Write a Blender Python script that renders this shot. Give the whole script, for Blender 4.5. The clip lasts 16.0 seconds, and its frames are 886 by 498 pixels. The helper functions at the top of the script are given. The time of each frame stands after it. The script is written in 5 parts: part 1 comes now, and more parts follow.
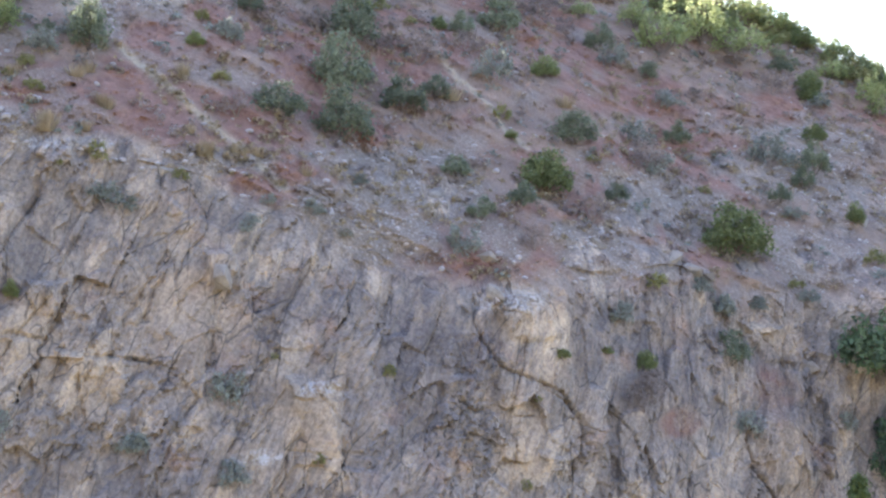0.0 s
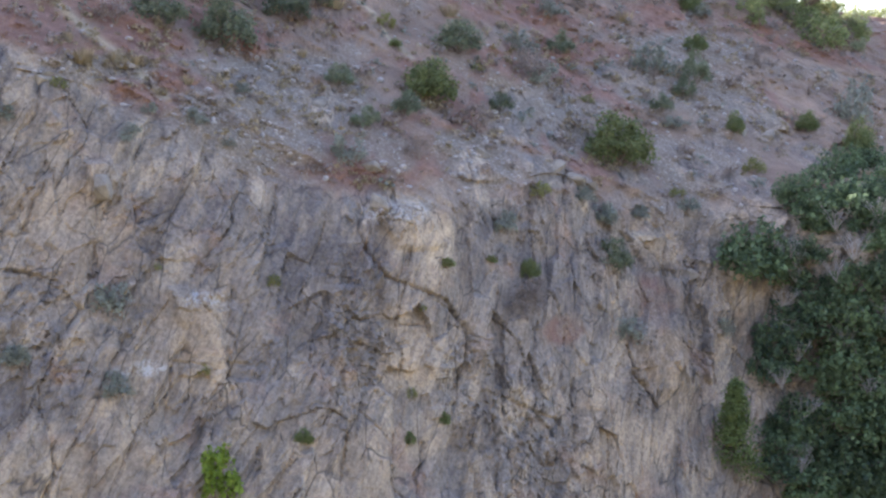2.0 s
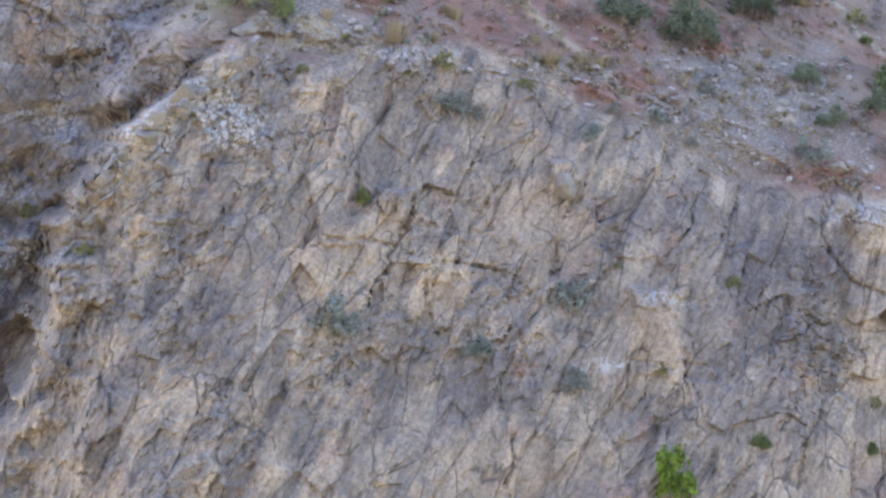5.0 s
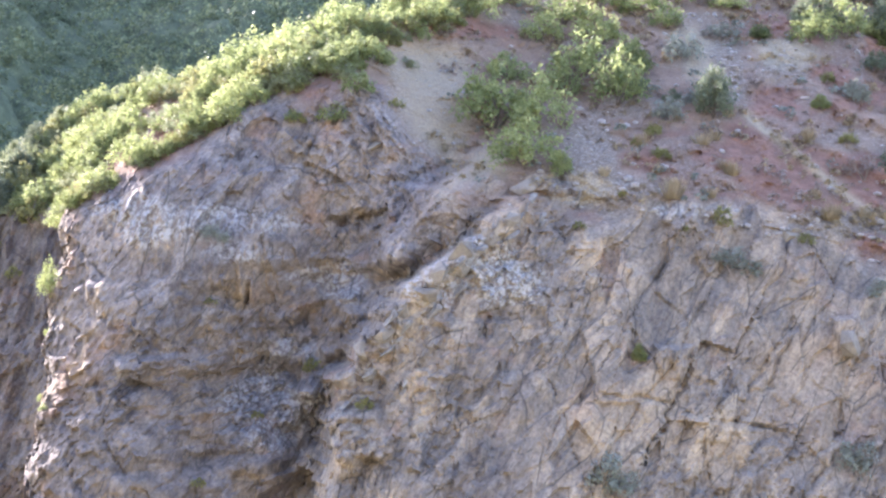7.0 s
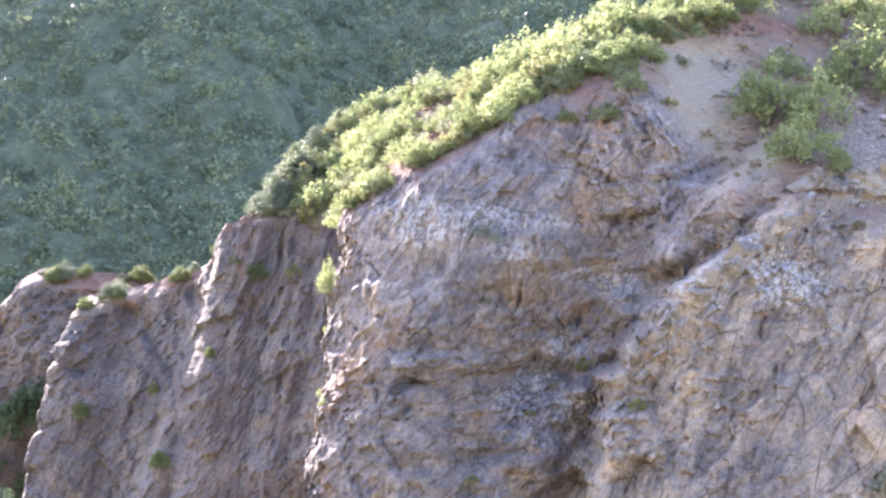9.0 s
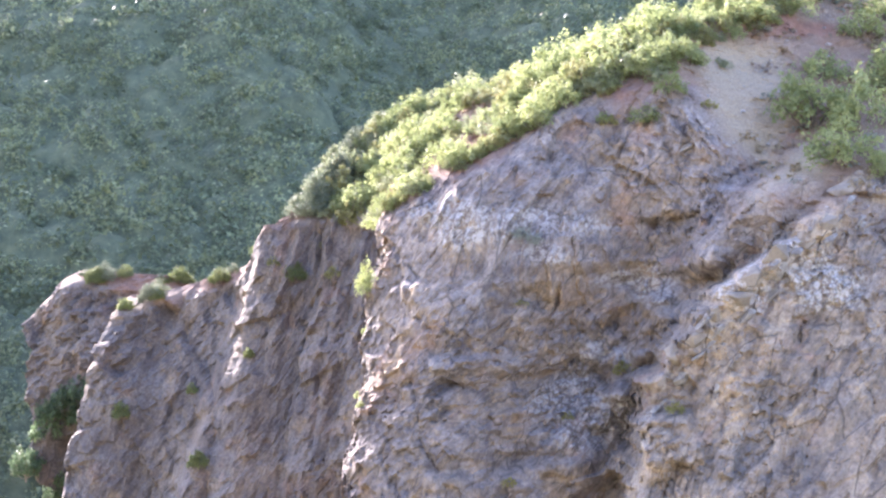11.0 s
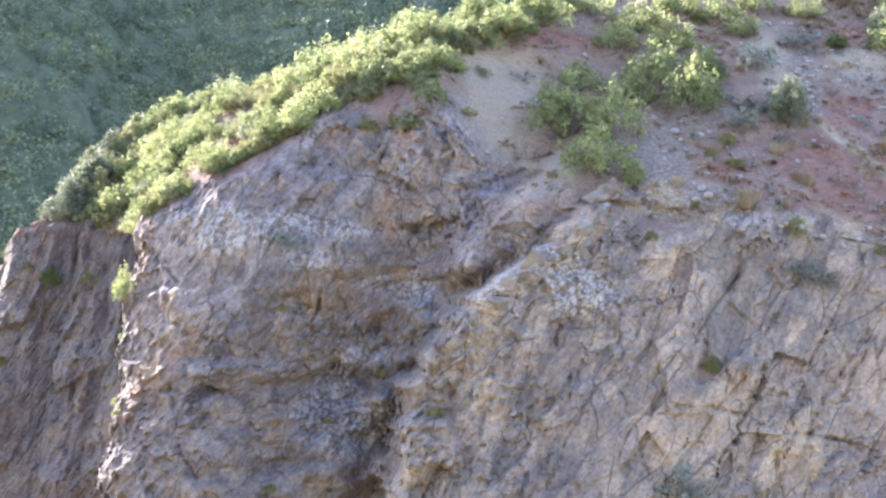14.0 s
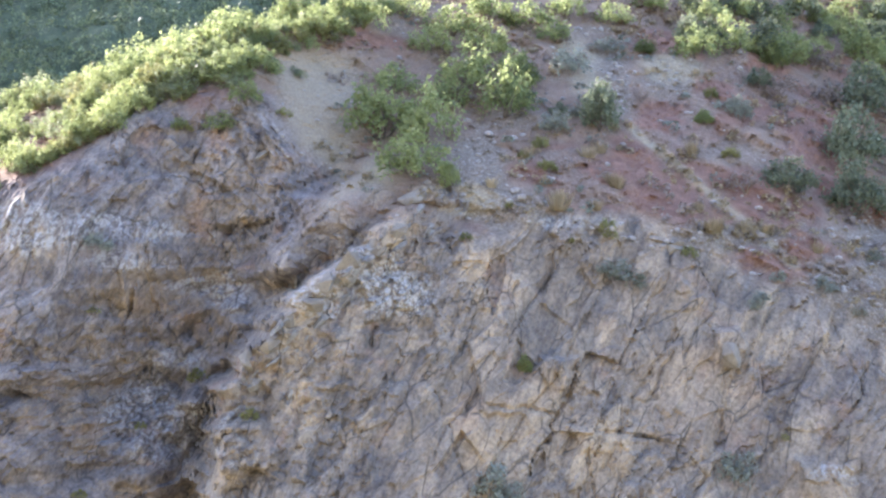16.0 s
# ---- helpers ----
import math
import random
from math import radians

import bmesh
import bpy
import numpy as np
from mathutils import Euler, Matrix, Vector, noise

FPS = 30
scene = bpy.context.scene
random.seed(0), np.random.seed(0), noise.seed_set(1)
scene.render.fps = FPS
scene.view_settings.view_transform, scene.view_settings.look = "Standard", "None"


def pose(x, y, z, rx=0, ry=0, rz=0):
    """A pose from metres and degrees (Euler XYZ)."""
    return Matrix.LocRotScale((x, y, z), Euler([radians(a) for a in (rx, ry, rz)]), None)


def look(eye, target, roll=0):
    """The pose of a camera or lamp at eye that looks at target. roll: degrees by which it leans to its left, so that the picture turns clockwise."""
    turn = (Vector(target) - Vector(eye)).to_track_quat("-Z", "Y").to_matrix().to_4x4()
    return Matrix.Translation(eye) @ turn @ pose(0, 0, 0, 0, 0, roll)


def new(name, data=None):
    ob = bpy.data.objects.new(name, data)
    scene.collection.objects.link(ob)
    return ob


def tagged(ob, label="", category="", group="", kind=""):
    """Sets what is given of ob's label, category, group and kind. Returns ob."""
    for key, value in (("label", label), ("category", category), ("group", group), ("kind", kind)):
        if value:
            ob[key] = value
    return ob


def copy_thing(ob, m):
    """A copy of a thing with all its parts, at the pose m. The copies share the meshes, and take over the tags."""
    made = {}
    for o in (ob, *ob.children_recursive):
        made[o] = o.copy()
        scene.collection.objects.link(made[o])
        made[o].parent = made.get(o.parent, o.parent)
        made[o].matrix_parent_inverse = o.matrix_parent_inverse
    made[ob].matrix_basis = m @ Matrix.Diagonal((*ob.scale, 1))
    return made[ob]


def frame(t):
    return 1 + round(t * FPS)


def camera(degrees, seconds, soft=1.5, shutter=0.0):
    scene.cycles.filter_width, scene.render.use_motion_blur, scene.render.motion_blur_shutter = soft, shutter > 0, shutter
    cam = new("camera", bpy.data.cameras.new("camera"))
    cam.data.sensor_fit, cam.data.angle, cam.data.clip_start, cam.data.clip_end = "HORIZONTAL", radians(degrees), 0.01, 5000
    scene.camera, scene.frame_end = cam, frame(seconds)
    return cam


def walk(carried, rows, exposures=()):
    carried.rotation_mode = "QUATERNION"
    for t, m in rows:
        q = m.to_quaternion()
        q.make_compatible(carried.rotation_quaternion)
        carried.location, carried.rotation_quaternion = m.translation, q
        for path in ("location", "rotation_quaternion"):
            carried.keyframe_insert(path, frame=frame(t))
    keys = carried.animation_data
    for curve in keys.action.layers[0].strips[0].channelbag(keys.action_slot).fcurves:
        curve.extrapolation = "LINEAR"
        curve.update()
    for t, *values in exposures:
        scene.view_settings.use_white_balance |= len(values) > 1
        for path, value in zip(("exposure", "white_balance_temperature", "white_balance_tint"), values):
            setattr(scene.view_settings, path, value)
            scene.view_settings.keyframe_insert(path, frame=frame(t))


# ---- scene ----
# ---- the camera and its turn: it hovers in one place and pans ----
LENS = 31.0
EYE = (0.0, 0.0, 0.0)
# seconds, yaw to the left, pitch up, roll, in degrees
TURNS = (
    (0.0, -16.59, -1.60, 0.06),
    (0.5, -18.48, -1.60, -0.01),
    (1.0, -19.53, -1.72, 0.05),
    (1.5, -20.22, -3.28, 0.08),
    (2.0, -20.74, -4.84, 0.09),
    (2.5, -20.81, -4.90, 0.07),
    (3.0, -19.10, -4.95, -0.02),
    (3.5, -15.11, -5.00, -0.12),
    (4.0, -10.84, -5.02, -0.17),
    (4.2, -9.44, -5.00, -0.13),
    (6.3, 2.39, -4.03, -0.13),
    (6.5, 3.17, -1.92, -0.05),
    (7.0, 5.55, 0.80, -0.28),
    (7.5, 9.45, 0.78, -0.37),
    (8.0, 12.43, 0.77, -0.27),
    (8.5, 14.27, 0.78, -0.22),
    (9.0, 15.29, 0.82, -0.12),
    (9.5, 15.95, 0.85, -0.08),
    (11.8, 16.71, 0.91, 0.15),
    (12.0, 16.24, 0.93, 0.16),
    (12.5, 14.27, 0.98, 0.20),
    (13.0, 12.15, 1.02, 0.21),
    (13.5, 10.03, 1.06, 0.19),
    (14.0, 8.12, 1.10, 0.21),
    (14.5, 5.69, 1.10, 0.20),
    (15.0, 3.57, 1.13, 0.15),
    (15.5, 2.29, 1.17, 0.14),
    (16.0, 1.50, 1.17, 0.06),
)
cam = camera(LENS, 16.0, soft=2.4)


def turned(yaw, pitch, roll):
    ahead = Vector((-math.sin(radians(yaw)) * math.cos(radians(pitch)), math.cos(radians(yaw)) * math.cos(radians(pitch)), math.sin(radians(pitch))))
    return look(EYE, Vector(EYE) + ahead, roll)


walk(cam, [(t, turned(yaw, pitch, roll)) for t, yaw, pitch, roll in TURNS],
     exposures=[(0.0, 2.6, 6300, 19), (0.5, 2.48, 6300, 19), (1.0, 2.34, 6350, 19), (1.5, 2.2, 6350, 19), (2.0, 2.32, 6350, 19), (2.5, 2.5, 6350, 19),
                (3.0, 2.68, 6300, 18), (3.5, 2.74, 6300, 19), (4.0, 2.64, 6300, 19), (6.5, 2.68, 6050, 17), (7.0, 2.78, 6150, 22), (8.0, 2.84, 6120, 24), (9.5, 2.92, 6100, 26),
                (12.0, 2.94, 6100, 26), (13.0, 2.86, 6100, 24), (14.0, 2.74, 6100, 21), (16.0, 2.64, 6120, 17)])

# ---- daylight: a low sun behind the hill, to the left, and a clear sky ----
SUN_TURN, SUN_RISE = 46.0, 29.4  # degrees to the left of +y, and above the horizon
world = bpy.data.worlds.new("world")
scene.world = world
world.use_nodes = True
sky = world.node_tree.nodes.new("ShaderNodeTexSky")
sky.sky_type = "NISHITA"
sky.sun_disc = False
sky.sun_elevation = radians(SUN_RISE)
sky.sun_rotation = radians(-SUN_TURN)
sky.air_density, sky.dust_density, sky.ozone_density = 1.0, 2.0, 1.0
back = world.node_tree.nodes["Background"]
back.inputs["Strength"].default_value = 0.15
world.node_tree.links.new(sky.outputs["Color"], back.inputs["Color"])
sun_way = Vector((-math.sin(radians(SUN_TURN)) * math.cos(radians(SUN_RISE)), math.cos(radians(SUN_TURN)) * math.cos(radians(SUN_RISE)), math.sin(radians(SUN_RISE))))
sun = new("sun", bpy.data.lights.new("sun", "SUN"))
sun.data.energy, sun.data.angle, sun.data.color = 5.0, radians(0.53), (1.0, 0.93, 0.8)
sun.matrix_world = look(sun_way * 100, (0, 0, 0))


# ---- numbers for the land: noise and forms ----
def hashed(i, j, k):
    n = (i.astype(np.int64) * 374761393 + j.astype(np.int64) * 668265263 + k * 974711) & 0xFFFFFFFF
    n = ((n ^ (n >> 13)) * 1274126177) & 0xFFFFFFFF
    n = ((n ^ (n >> 16)) * 2246822519) & 0xFFFFFFFF
    return ((n ^ (n >> 15)) & 0xFFFFFF) / float(0xFFFFFF)


def value_noise(x, y, seed=0):
    i, j = np.floor(x), np.floor(y)
    u, v = x - i, y - j
    u, v = u * u * u * (u * (u * 6 - 15) + 10), v * v * v * (v * (v * 6 - 15) + 10)
    a, b = hashed(i, j, seed), hashed(i + 1, j, seed)
    c, d = hashed(i, j + 1, seed), hashed(i + 1, j + 1, seed)
    return (a + (b - a) * u) * (1 - v) + (c + (d - c) * u) * v - 0.5


def fbm(x, y, seed=0, octaves=4, gain=0.5):
    total, amp = 0.0 * x, 1.0
    for o in range(octaves):
        a = 0.6 * o + 0.3
        total = total + amp * value_noise((x * math.cos(a) - y * math.sin(a)) * 2 ** o, (x * math.sin(a) + y * math.cos(a)) * 2 ** o, seed + o)
        amp *= gain
    return total


def ridged(x, y, seed=0, octaves=3):
    total, amp = 0.0 * x, 1.0
    for o in range(octaves):
        total = total + amp * (1 - 4 * np.abs(value_noise(x * 2 ** o + 3.1 * o, y * 2 ** o + 7.7 * o, seed + o)))
        amp *= 0.5
    return total


def blocks(x, y, seed=0, tilt=0.6, edge=0.1):
    """Broken slabs: each cell has a height and a lean of its own. Gives the height, how near the joint is (0 in it) and a tone."""
    i0, j0 = np.floor(x), np.floor(y)
    best, second, height, other, tone = np.full(x.shape, 9.0), np.full(x.shape, 9.0), 0.0 * x, 0.0 * x, 0.0 * x
    for di in (-1, 0, 1):
        for dj in (-1, 0, 1):
            i, j = i0 + di, j0 + dj
            dx, dy = x - i - hashed(i, j, seed), y - j - hashed(i, j, seed + 1)
            d = np.sqrt(dx * dx + dy * dy)
            own = hashed(i, j, seed + 2)
            h = own - 0.5 + tilt * (dx * (hashed(i, j, seed + 3) - 0.5) + dy * (hashed(i, j, seed + 4) - 0.5)) * 2
            near, next_near = d < best, d < second
            other = np.where(near, height, np.where(next_near, h, other))
            second = np.where(near, best, np.minimum(second, d))
            height, tone = np.where(near, h, height), np.where(near, own, tone)
            best = np.where(near, d, best)
    share = 0.5 + 0.5 * step(0, edge, second - best)
    return height * share + other * (1 - share), second - best, tone


def step(a, b, x):
    u = np.clip((x - a) / (b - a), 0, 1)
    return u * u * (3 - 2 * u)


def along(x, knots):
    """A smooth line through knots of (x, value)."""
    xs, vs = zip(*knots)
    total = 0.0
    for d in (-1.2, -0.6, 0.0, 0.6, 1.2):
        total = total + np.interp(x + d, xs, vs)
    return total / 5


# ---- the main hill: a rock face below, a soil slope above ----
CREST = ((-40, 3), (-33, 4), (-28.6, 6), (-22.3, 9.0), (-15.7, 9.9), (-11.4, 12.0), (-6, 14.6), (0, 18), (10, 21.5), (34, 21.5), (57, 14.5), (62.1, 13.5), (66.5, 10.1), (72.2, 8.2), (81.9, 8), (111.9, 5))
EDGE = ((-27, 1.3), (-24.4, 2.5), (-20.2, 4.9), (-17.6, 6.4), (-15, 7.9), (-12.2, 9.0), (-10.8, 8.6), (-8.4, 5.2), (-6.7, 3.7), (-3.9, 2.4), (3.8, 2.8), (8.2, 1.8), (13.6, 0.5), (19.1, -2.8), (23.3, -4), (32, -3.4), (36.2, -3), (39.8, -4.9), (50.2, -5.3), (63.7, -7.2))
RIB = ((-14.1, -13.2), (-9.2, -11.8), (-6.8, -11.4), (-3.4, -9.8), (-1.4, -8.6), (0.5, -6.2), (2.4, -4.1), (3.7, -2.9), (6, -2.6), (22, -2.6))  # z, x


ARM = ((-4.4, 4.5), (-6.3, 3.0), (-8.7, 1.0))
SHOULDER = ((-10.6, -1.4), (-12.8, -4.4), (-15.2, -8.6), (-16.4, -11.5))


def near_line(x, z, x0, z0, x1, z1):
    """How far (x, z) lies from the line between two places."""
    dx, dz = x1 - x0, z1 - z0
    u = np.clip(((x - x0) * dx + (z - z0) * dz) / (dx * dx + dz * dz), 0, 1)
    return np.hypot(x - x0 - u * dx, z - z0 - u * dz)


def near_way(x, z, way):
    """How far (x, z) lies from a bent line."""
    return np.min([near_line(x, z, *a, *b) for a, b in zip(way, way[1:])], axis=0)


def chute_across(x, z):
    """Where (x, z) lies across the chute: 0 in its middle, 1 at its rims."""
    return (x + 7.4 + 0.25 * np.maximum(z - 7, 0)) / np.interp(z, (3.8, 5.4, 7.5, 11), (0.75, 1.1, 1.9, 1.9))


def main_face(x, z):
    """How far off the hill stands at x and height z, with its large forms."""
    edge = along(x, EDGE)
    lean = 0.45 - 0.08 * step(-8, -14, x)
    foot = 64.0 + 4.5 * step(-7, -14, x) + 0.28 * 3 * np.logaddexp(0, (x + 2) / 3) + 1.2 * np.sin(x * 0.16 + 1.0)
    wide = 0.5 + 1.3 * step(9, 13, x) * step(24, 18, x)
    soft = wide * np.logaddexp(0, np.clip((z - edge) / wide, -40, 40))
    y = foot + (z + 8) * lean + (1.55 - lean) * soft
    # the rib, the gully behind it and an arm of rock in the gully's mouth
    rib = np.interp(z, *zip(*RIB)) + 0.9 * fbm(z * 0.7, 0 * z + 3.3, 47, 4) + 0.5 * fbm(z * 2.1, x * 0.5, 49, 3)
    left = rib - x
    arm = np.exp(-(near_way(x, z, ARM) / 1.7) ** 2) * step(-1.0, 0.6, z)
    flank = 4.6 * step(0.0, 1.9, left) * np.interp(z, (-1, 4.5, 8.5), (1, 0.66, 0)) * (1 - 0.8 * arm)
    y = y + 0.7 * np.exp(-((left - 0.55) / 0.4) ** 2) * step(4.2, 2.5, z) * step(-1.5, 0.5, z)
    deep = (1 + 0.43 * fbm(x * 0.5, z * 0.6, 48, 3)) * flank * step(11.0, 2.4, left)
    y = y + deep - 0.9 * np.exp(-((left + 0.5) / 0.8) ** 2) * step(4.5, 2.0, z)
    y = y + 0.7 * np.exp(-((left - 1.2) / 0.7) ** 2) * step(6.5, 0.0, z) * step(-9, -5, z)
    # chute of bare soil above the gully
    y = y + 1.5 * np.exp(-(chute_across(x, z)) ** 2) * step(2.5, 5.0, z) * step(13, 10.5, z)
    # a lichened shoulder between the gully and the buttress
    y = y - 2.2 * np.exp(-(near_way(x, z, SHOULDER) / 1.4) ** 2)
    # the buttress falls back on its far side
    side = -24.9 + 0.22 * np.sin(z * 0.9) + 0.15 * np.sin(z * 2.3) - 0.35 * np.maximum(z - 1.5, 0)
    y = y - 2.0 * np.exp(-((x + 19.5) / 5.5) ** 2) * step(9, 2, z)
    falls = 5.0 * np.logaddexp(0, np.clip((side - x) / 0.35, -40, 60)) * 0.35
    y = y + falls
    # the cliff ends in a side valley
    y = y - 8.0 * step(44.5, 56, x + 0.25 * z) * step(-2, -8, z)
    return y, edge, x - 0.8 * flank - 0.8 * falls


def chute(x, z):
    """Where fine bare soil has slid down to the gully's head."""
    return np.exp(-np.abs(chute_across(x + 0.5 * fbm(x, z, 43, 3), z)) ** 4) * step(3.4, 4.6, z) * step(12.5, 10.8, z)


def slabs(p, q, wide, long, seed):
    """Plates side by side, each tilted and broken across: height, metres to the nearest joint, and a tone for each."""
    u = p / wide + 0.5 * fbm(q / (long * 1.2), p / (wide * 5), seed, 3)
    i = np.floor(u)
    f = u - i
    v = q / long + 7 * hashed(i, 0 * i, seed + 1) + 0.35 * (f - 0.5) + 0.2 * fbm(p / wide, q / wide, seed + 2, 2)
    j = np.floor(v)
    g = v - j
    saw = np.minimum(f / 0.86, (1 - f) / 0.14) - 0.5
    saw = np.where(hashed(i, 0 * i, seed + 3) < 0.35, np.minimum(f / 0.14, (1 - f) / 0.86) - 0.5, saw)
    h = 0.7 * (hashed(i, j, seed + 4) - 0.5) + saw * (0.3 + 0.6 * hashed(i, j, seed + 5)) + (g - 0.5) * (hashed(i, j, seed + 6) - 0.4)
    return h, np.minimum(np.minimum(f, 1 - f) * wide, np.minimum(g, 1 - g) * long), hashed(i, j, seed + 7)


def rock_relief(x, z, seed, lean=26.0, lean_far=26.0, sound=0.0, broken=0.0):
    """Jointed rock: plates that lean to one side, broken into ever smaller blocks, but less so where it is sound."""
    a = np.radians(lean + (lean_far - lean) * step(10, 30, x) + 9 * fbm(x / 9, z / 9, seed + 55, 2))
    p, q = x * np.cos(a) - z * np.sin(a), x * np.sin(a) + z * np.cos(a)
    p = p + 0.25 * fbm(x * 0.4, z * 0.4, seed + 50, 4)
    q = q + 0.25 * fbm(x * 0.4, z * 0.4, seed + 60, 4)
    big, e1, t1 = slabs(p, q, 2.4, 5.0, seed + 1)
    block, _, t2 = blocks(p / 1.4, q / 2.6, seed + 11, 0.9, 0.04)
    mid, j2, t3 = blocks(p / 0.6 + 3.3, q / 1.25, seed + 21, 1.0, 0.06)
    rubble, _, _ = blocks(p / 0.3, q / 0.55 + 1.7, seed + 31, 1.2, 0.12)
    crumb, _, _ = blocks(p / 0.2 + 5.1, q / 0.24, seed + 41, 1.2, 0.2)
    rough = np.clip((0.3 + 0.8 * step(-0.2, 0.3, fbm(x / 3.5, z / 3.5, seed + 70, 3)) + broken) * (1 - 0.6 * sound), 0, 1.3)
    h = 1.1 * fbm(x / 7.0, z / 7.0, seed + 2, 3) + 0.36 * big * (1 - np.minimum(1.6 * broken, 0.8)) + 0.42 * block
    h = h + (0.35 + 0.65 * rough) * 0.4 * np.maximum(mid, -0.28) + rough * (0.27 * np.maximum(rubble, -0.22) + 0.11 * crumb)
    open_joint = step(-0.05, 0.15, value_noise(x / 2.2, z / 2.2, seed + 80))
    h = h - 0.16 * (1 - np.minimum(1.6 * broken, 0.8)) * open_joint * np.exp(-(e1 / 0.06) ** 2)
    return h, 0.3 * t1 + 0.4 * t2 + 0.3 * t3


def patches(x, z, spots, seed):
    """Soft ragged patches, each at x, z with its half-width and half-height."""
    total = 0.0 * x
    wob = 0.9 * fbm(x / 2.2, z / 1.4, seed, 5)
    for px, pz, rx, rz in spots:
        total = np.maximum(total, step(1.25, 0.55, np.hypot((x - px) / rx, (z - pz) / rz) + wob))
    return total


OUTCROPS = (
    (49.9, -4.45, 2.35, 1.18), (57.31, -2.51, 1.84, 0.74), (47.47, -3.33, 2.02, 0.67), (34.94, -0.95, 1.55, 0.49), (48.04, 2.25, 2.19, 0.66),
    (36.64, 1.05, 1.31, 0.46), (50.64, -1.95, 1.76, 0.7), (23.55, 0.21, 1.3, 1.22), (30.36, -2.53, 1.3, 0.81), (35.21, -3.05, 1.81, 0.84),
    (37.45, -3.85, 1.22, 0.77), (56.04, -0.02, 3.4, 1.06), (46.16, 2.47, 2.18, 0.8), (54.85, -1.45, 1.84, 0.81), (18.9, 1.75, 1.7, 0.4),
    (8.25, 1.65, 1.55, 0.47), (-2.5, 3.92, 1.15, 0.56), (30.65, -2.07, 0.88, 0.64), (41.91, -3.53, 1.94, 0.84), (66.37, 2.79, 2.08, 0.58),
    (-5.73, 4.04, 1.84, 0.79),
)
JOINTS = (
    (4, -3.44, 3.43, -4.85, 0.5), (3.43, -4.85, 2.53, -6.63, 0.5), (2.53, -6.63, 1.67, -7.92, 0.5), (3.64, -6.05, 5.79, -6.43, 0.25),
    (5.79, -6.43, 8.41, -7.07, 0.25), (6.11, -6.15, 4.89, -7.94, 0.2), (0, -5.04, 3.04, -5.65, 0.3), (8.43, -2.14, 7.18, -3.96, 0.3),
    (7.18, -3.96, 6.24, -5.6, 0.3), (10.61, -4.68, 9.96, -7.03, 0.2), (1.4, -0.03, 1.15, -0.64, 0.4), (-4.67, -1.94, -4.67, -2.86, 0.4),
    (-3.74, -3.35, -3.99, -4.49, 0.3), (-0.92, -1.96, 1.01, -2.44, 0.15), (22.81, -4.24, 22.88, -6.26, 0.4), (22.88, -6.26, 23.81, -7.59, 0.4),
    (23.81, -7.59, 26.01, -8.48, 0.35), (26.01, -8.48, 26.97, -8.9, 0.35), (26.97, -8.9, 27.65, -9.97, 0.35), (27.65, -9.97, 28.08, -11.43, 0.35),
    (8.52, -2.44, 7.18, -4.84, 0.25), (7.18, -4.84, 5.59, -6.59, 0.25), (7.43, -7.68, 6.51, -9.55, 0.2), (10.55, -3.94, 10.18, -5.61, 0.25),
    (18.31, -4.61, 17.49, -6.06, 0.2),
)
MORE_JOINTS = (
    (38.28, -12.08, 38.67, -13.7, 0.5), (38.67, -13.7, 39.74, -15.29, 0.5), (7.97, -13.44, 7.49, -15.32, 0.3), (28.17, -10.82, 26.53, -13.94, 0.3),
    (25.76, -8.57, 27.32, -9.44, 0.3), (27.32, -9.44, 28.02, -10.42, 0.3), (13.25, -10.66, 16.78, -11.01, 0.2), (16.24, -7.9, 15.62, -10.78, 0.25),
    (15.62, -10.78, 15.47, -12.59, 0.25), (33.98, -11.33, 33.01, -13.67, 0.2), (20.27, -9.16, 19.41, -11.07, 0.2),
    (21.43, -11.2, 19.44, -13.91, 0.25), (13.12, -10.89, 12.6, -13.32, 0.2), (24.56, -14.98, 23.92, -16.98, 0.4), (7.36, -10.44, 9.63, -10.91, 0.15),
    (29.52, -13.55, 32.72, -15.01, 0.3), (39.47, -10.74, 38.39, -12.08, 0.3), (-21.33, -4.9, -20.69, -7.28, 0.25), (-20.69, -7.28, -19.45, -9.15, 0.25),
    (-19.86, -4.77, -16.92, -5.44, 0.2), (-12.55, -2.54, -15.26, -5.63, 0.3), (-15.26, -5.63, -16.37, -7.01, 0.3), (-9.67, 0.31, -7.94, -0.42, 0.2),
)
JOINTS = JOINTS + MORE_JOINTS
KNOBS = (
    (10.83, -2.88, 0.7, 0.95, 0.7), (25.54, -5.3, 1.49, 1.08, 0.6), (41.97, -7.5, 1.42, 1.1, 0.5), (41.16, -12.94, 1.83, 1.98, 0.5),
    (14.65, -9.1, 1.06, 1.49, 0.3), (16.21, -9.39, 0.87, 1.37, -0.25), (36.82, -2.18, 1.39, 0.62, 0.4), (38.21, -3.7, 0.69, 0.46, 0.4),
    (13.86, -7.99, 0.5, 0.5, 0.4), (1.1, -6.35, 0.94, 0.89, -0.25), (4.48, -6.61, 0.73, 0.55, 0.35), (-4.65, -3.32, 1.41, 1.3, 0.3),
    (-9.88, -6.73, 1.41, 1.06, 0.8), (-6.84, 3.03, 1.41, 0.77, 0.6), (-2.49, 3.78, 1.02, 0.38, 0.6), (3.69, -3.91, 0.61, 0.73, 0.4),
    (3.07, -3.89, 0.55, 0.73, 0.3), (-4.06, -0.51, 1.09, 0.73, 0.4), (-20.55, -1.68, 1.51, 1.25, 0.5), (-21.44, -3.43, 0.75, 1.5, 0.3),
)
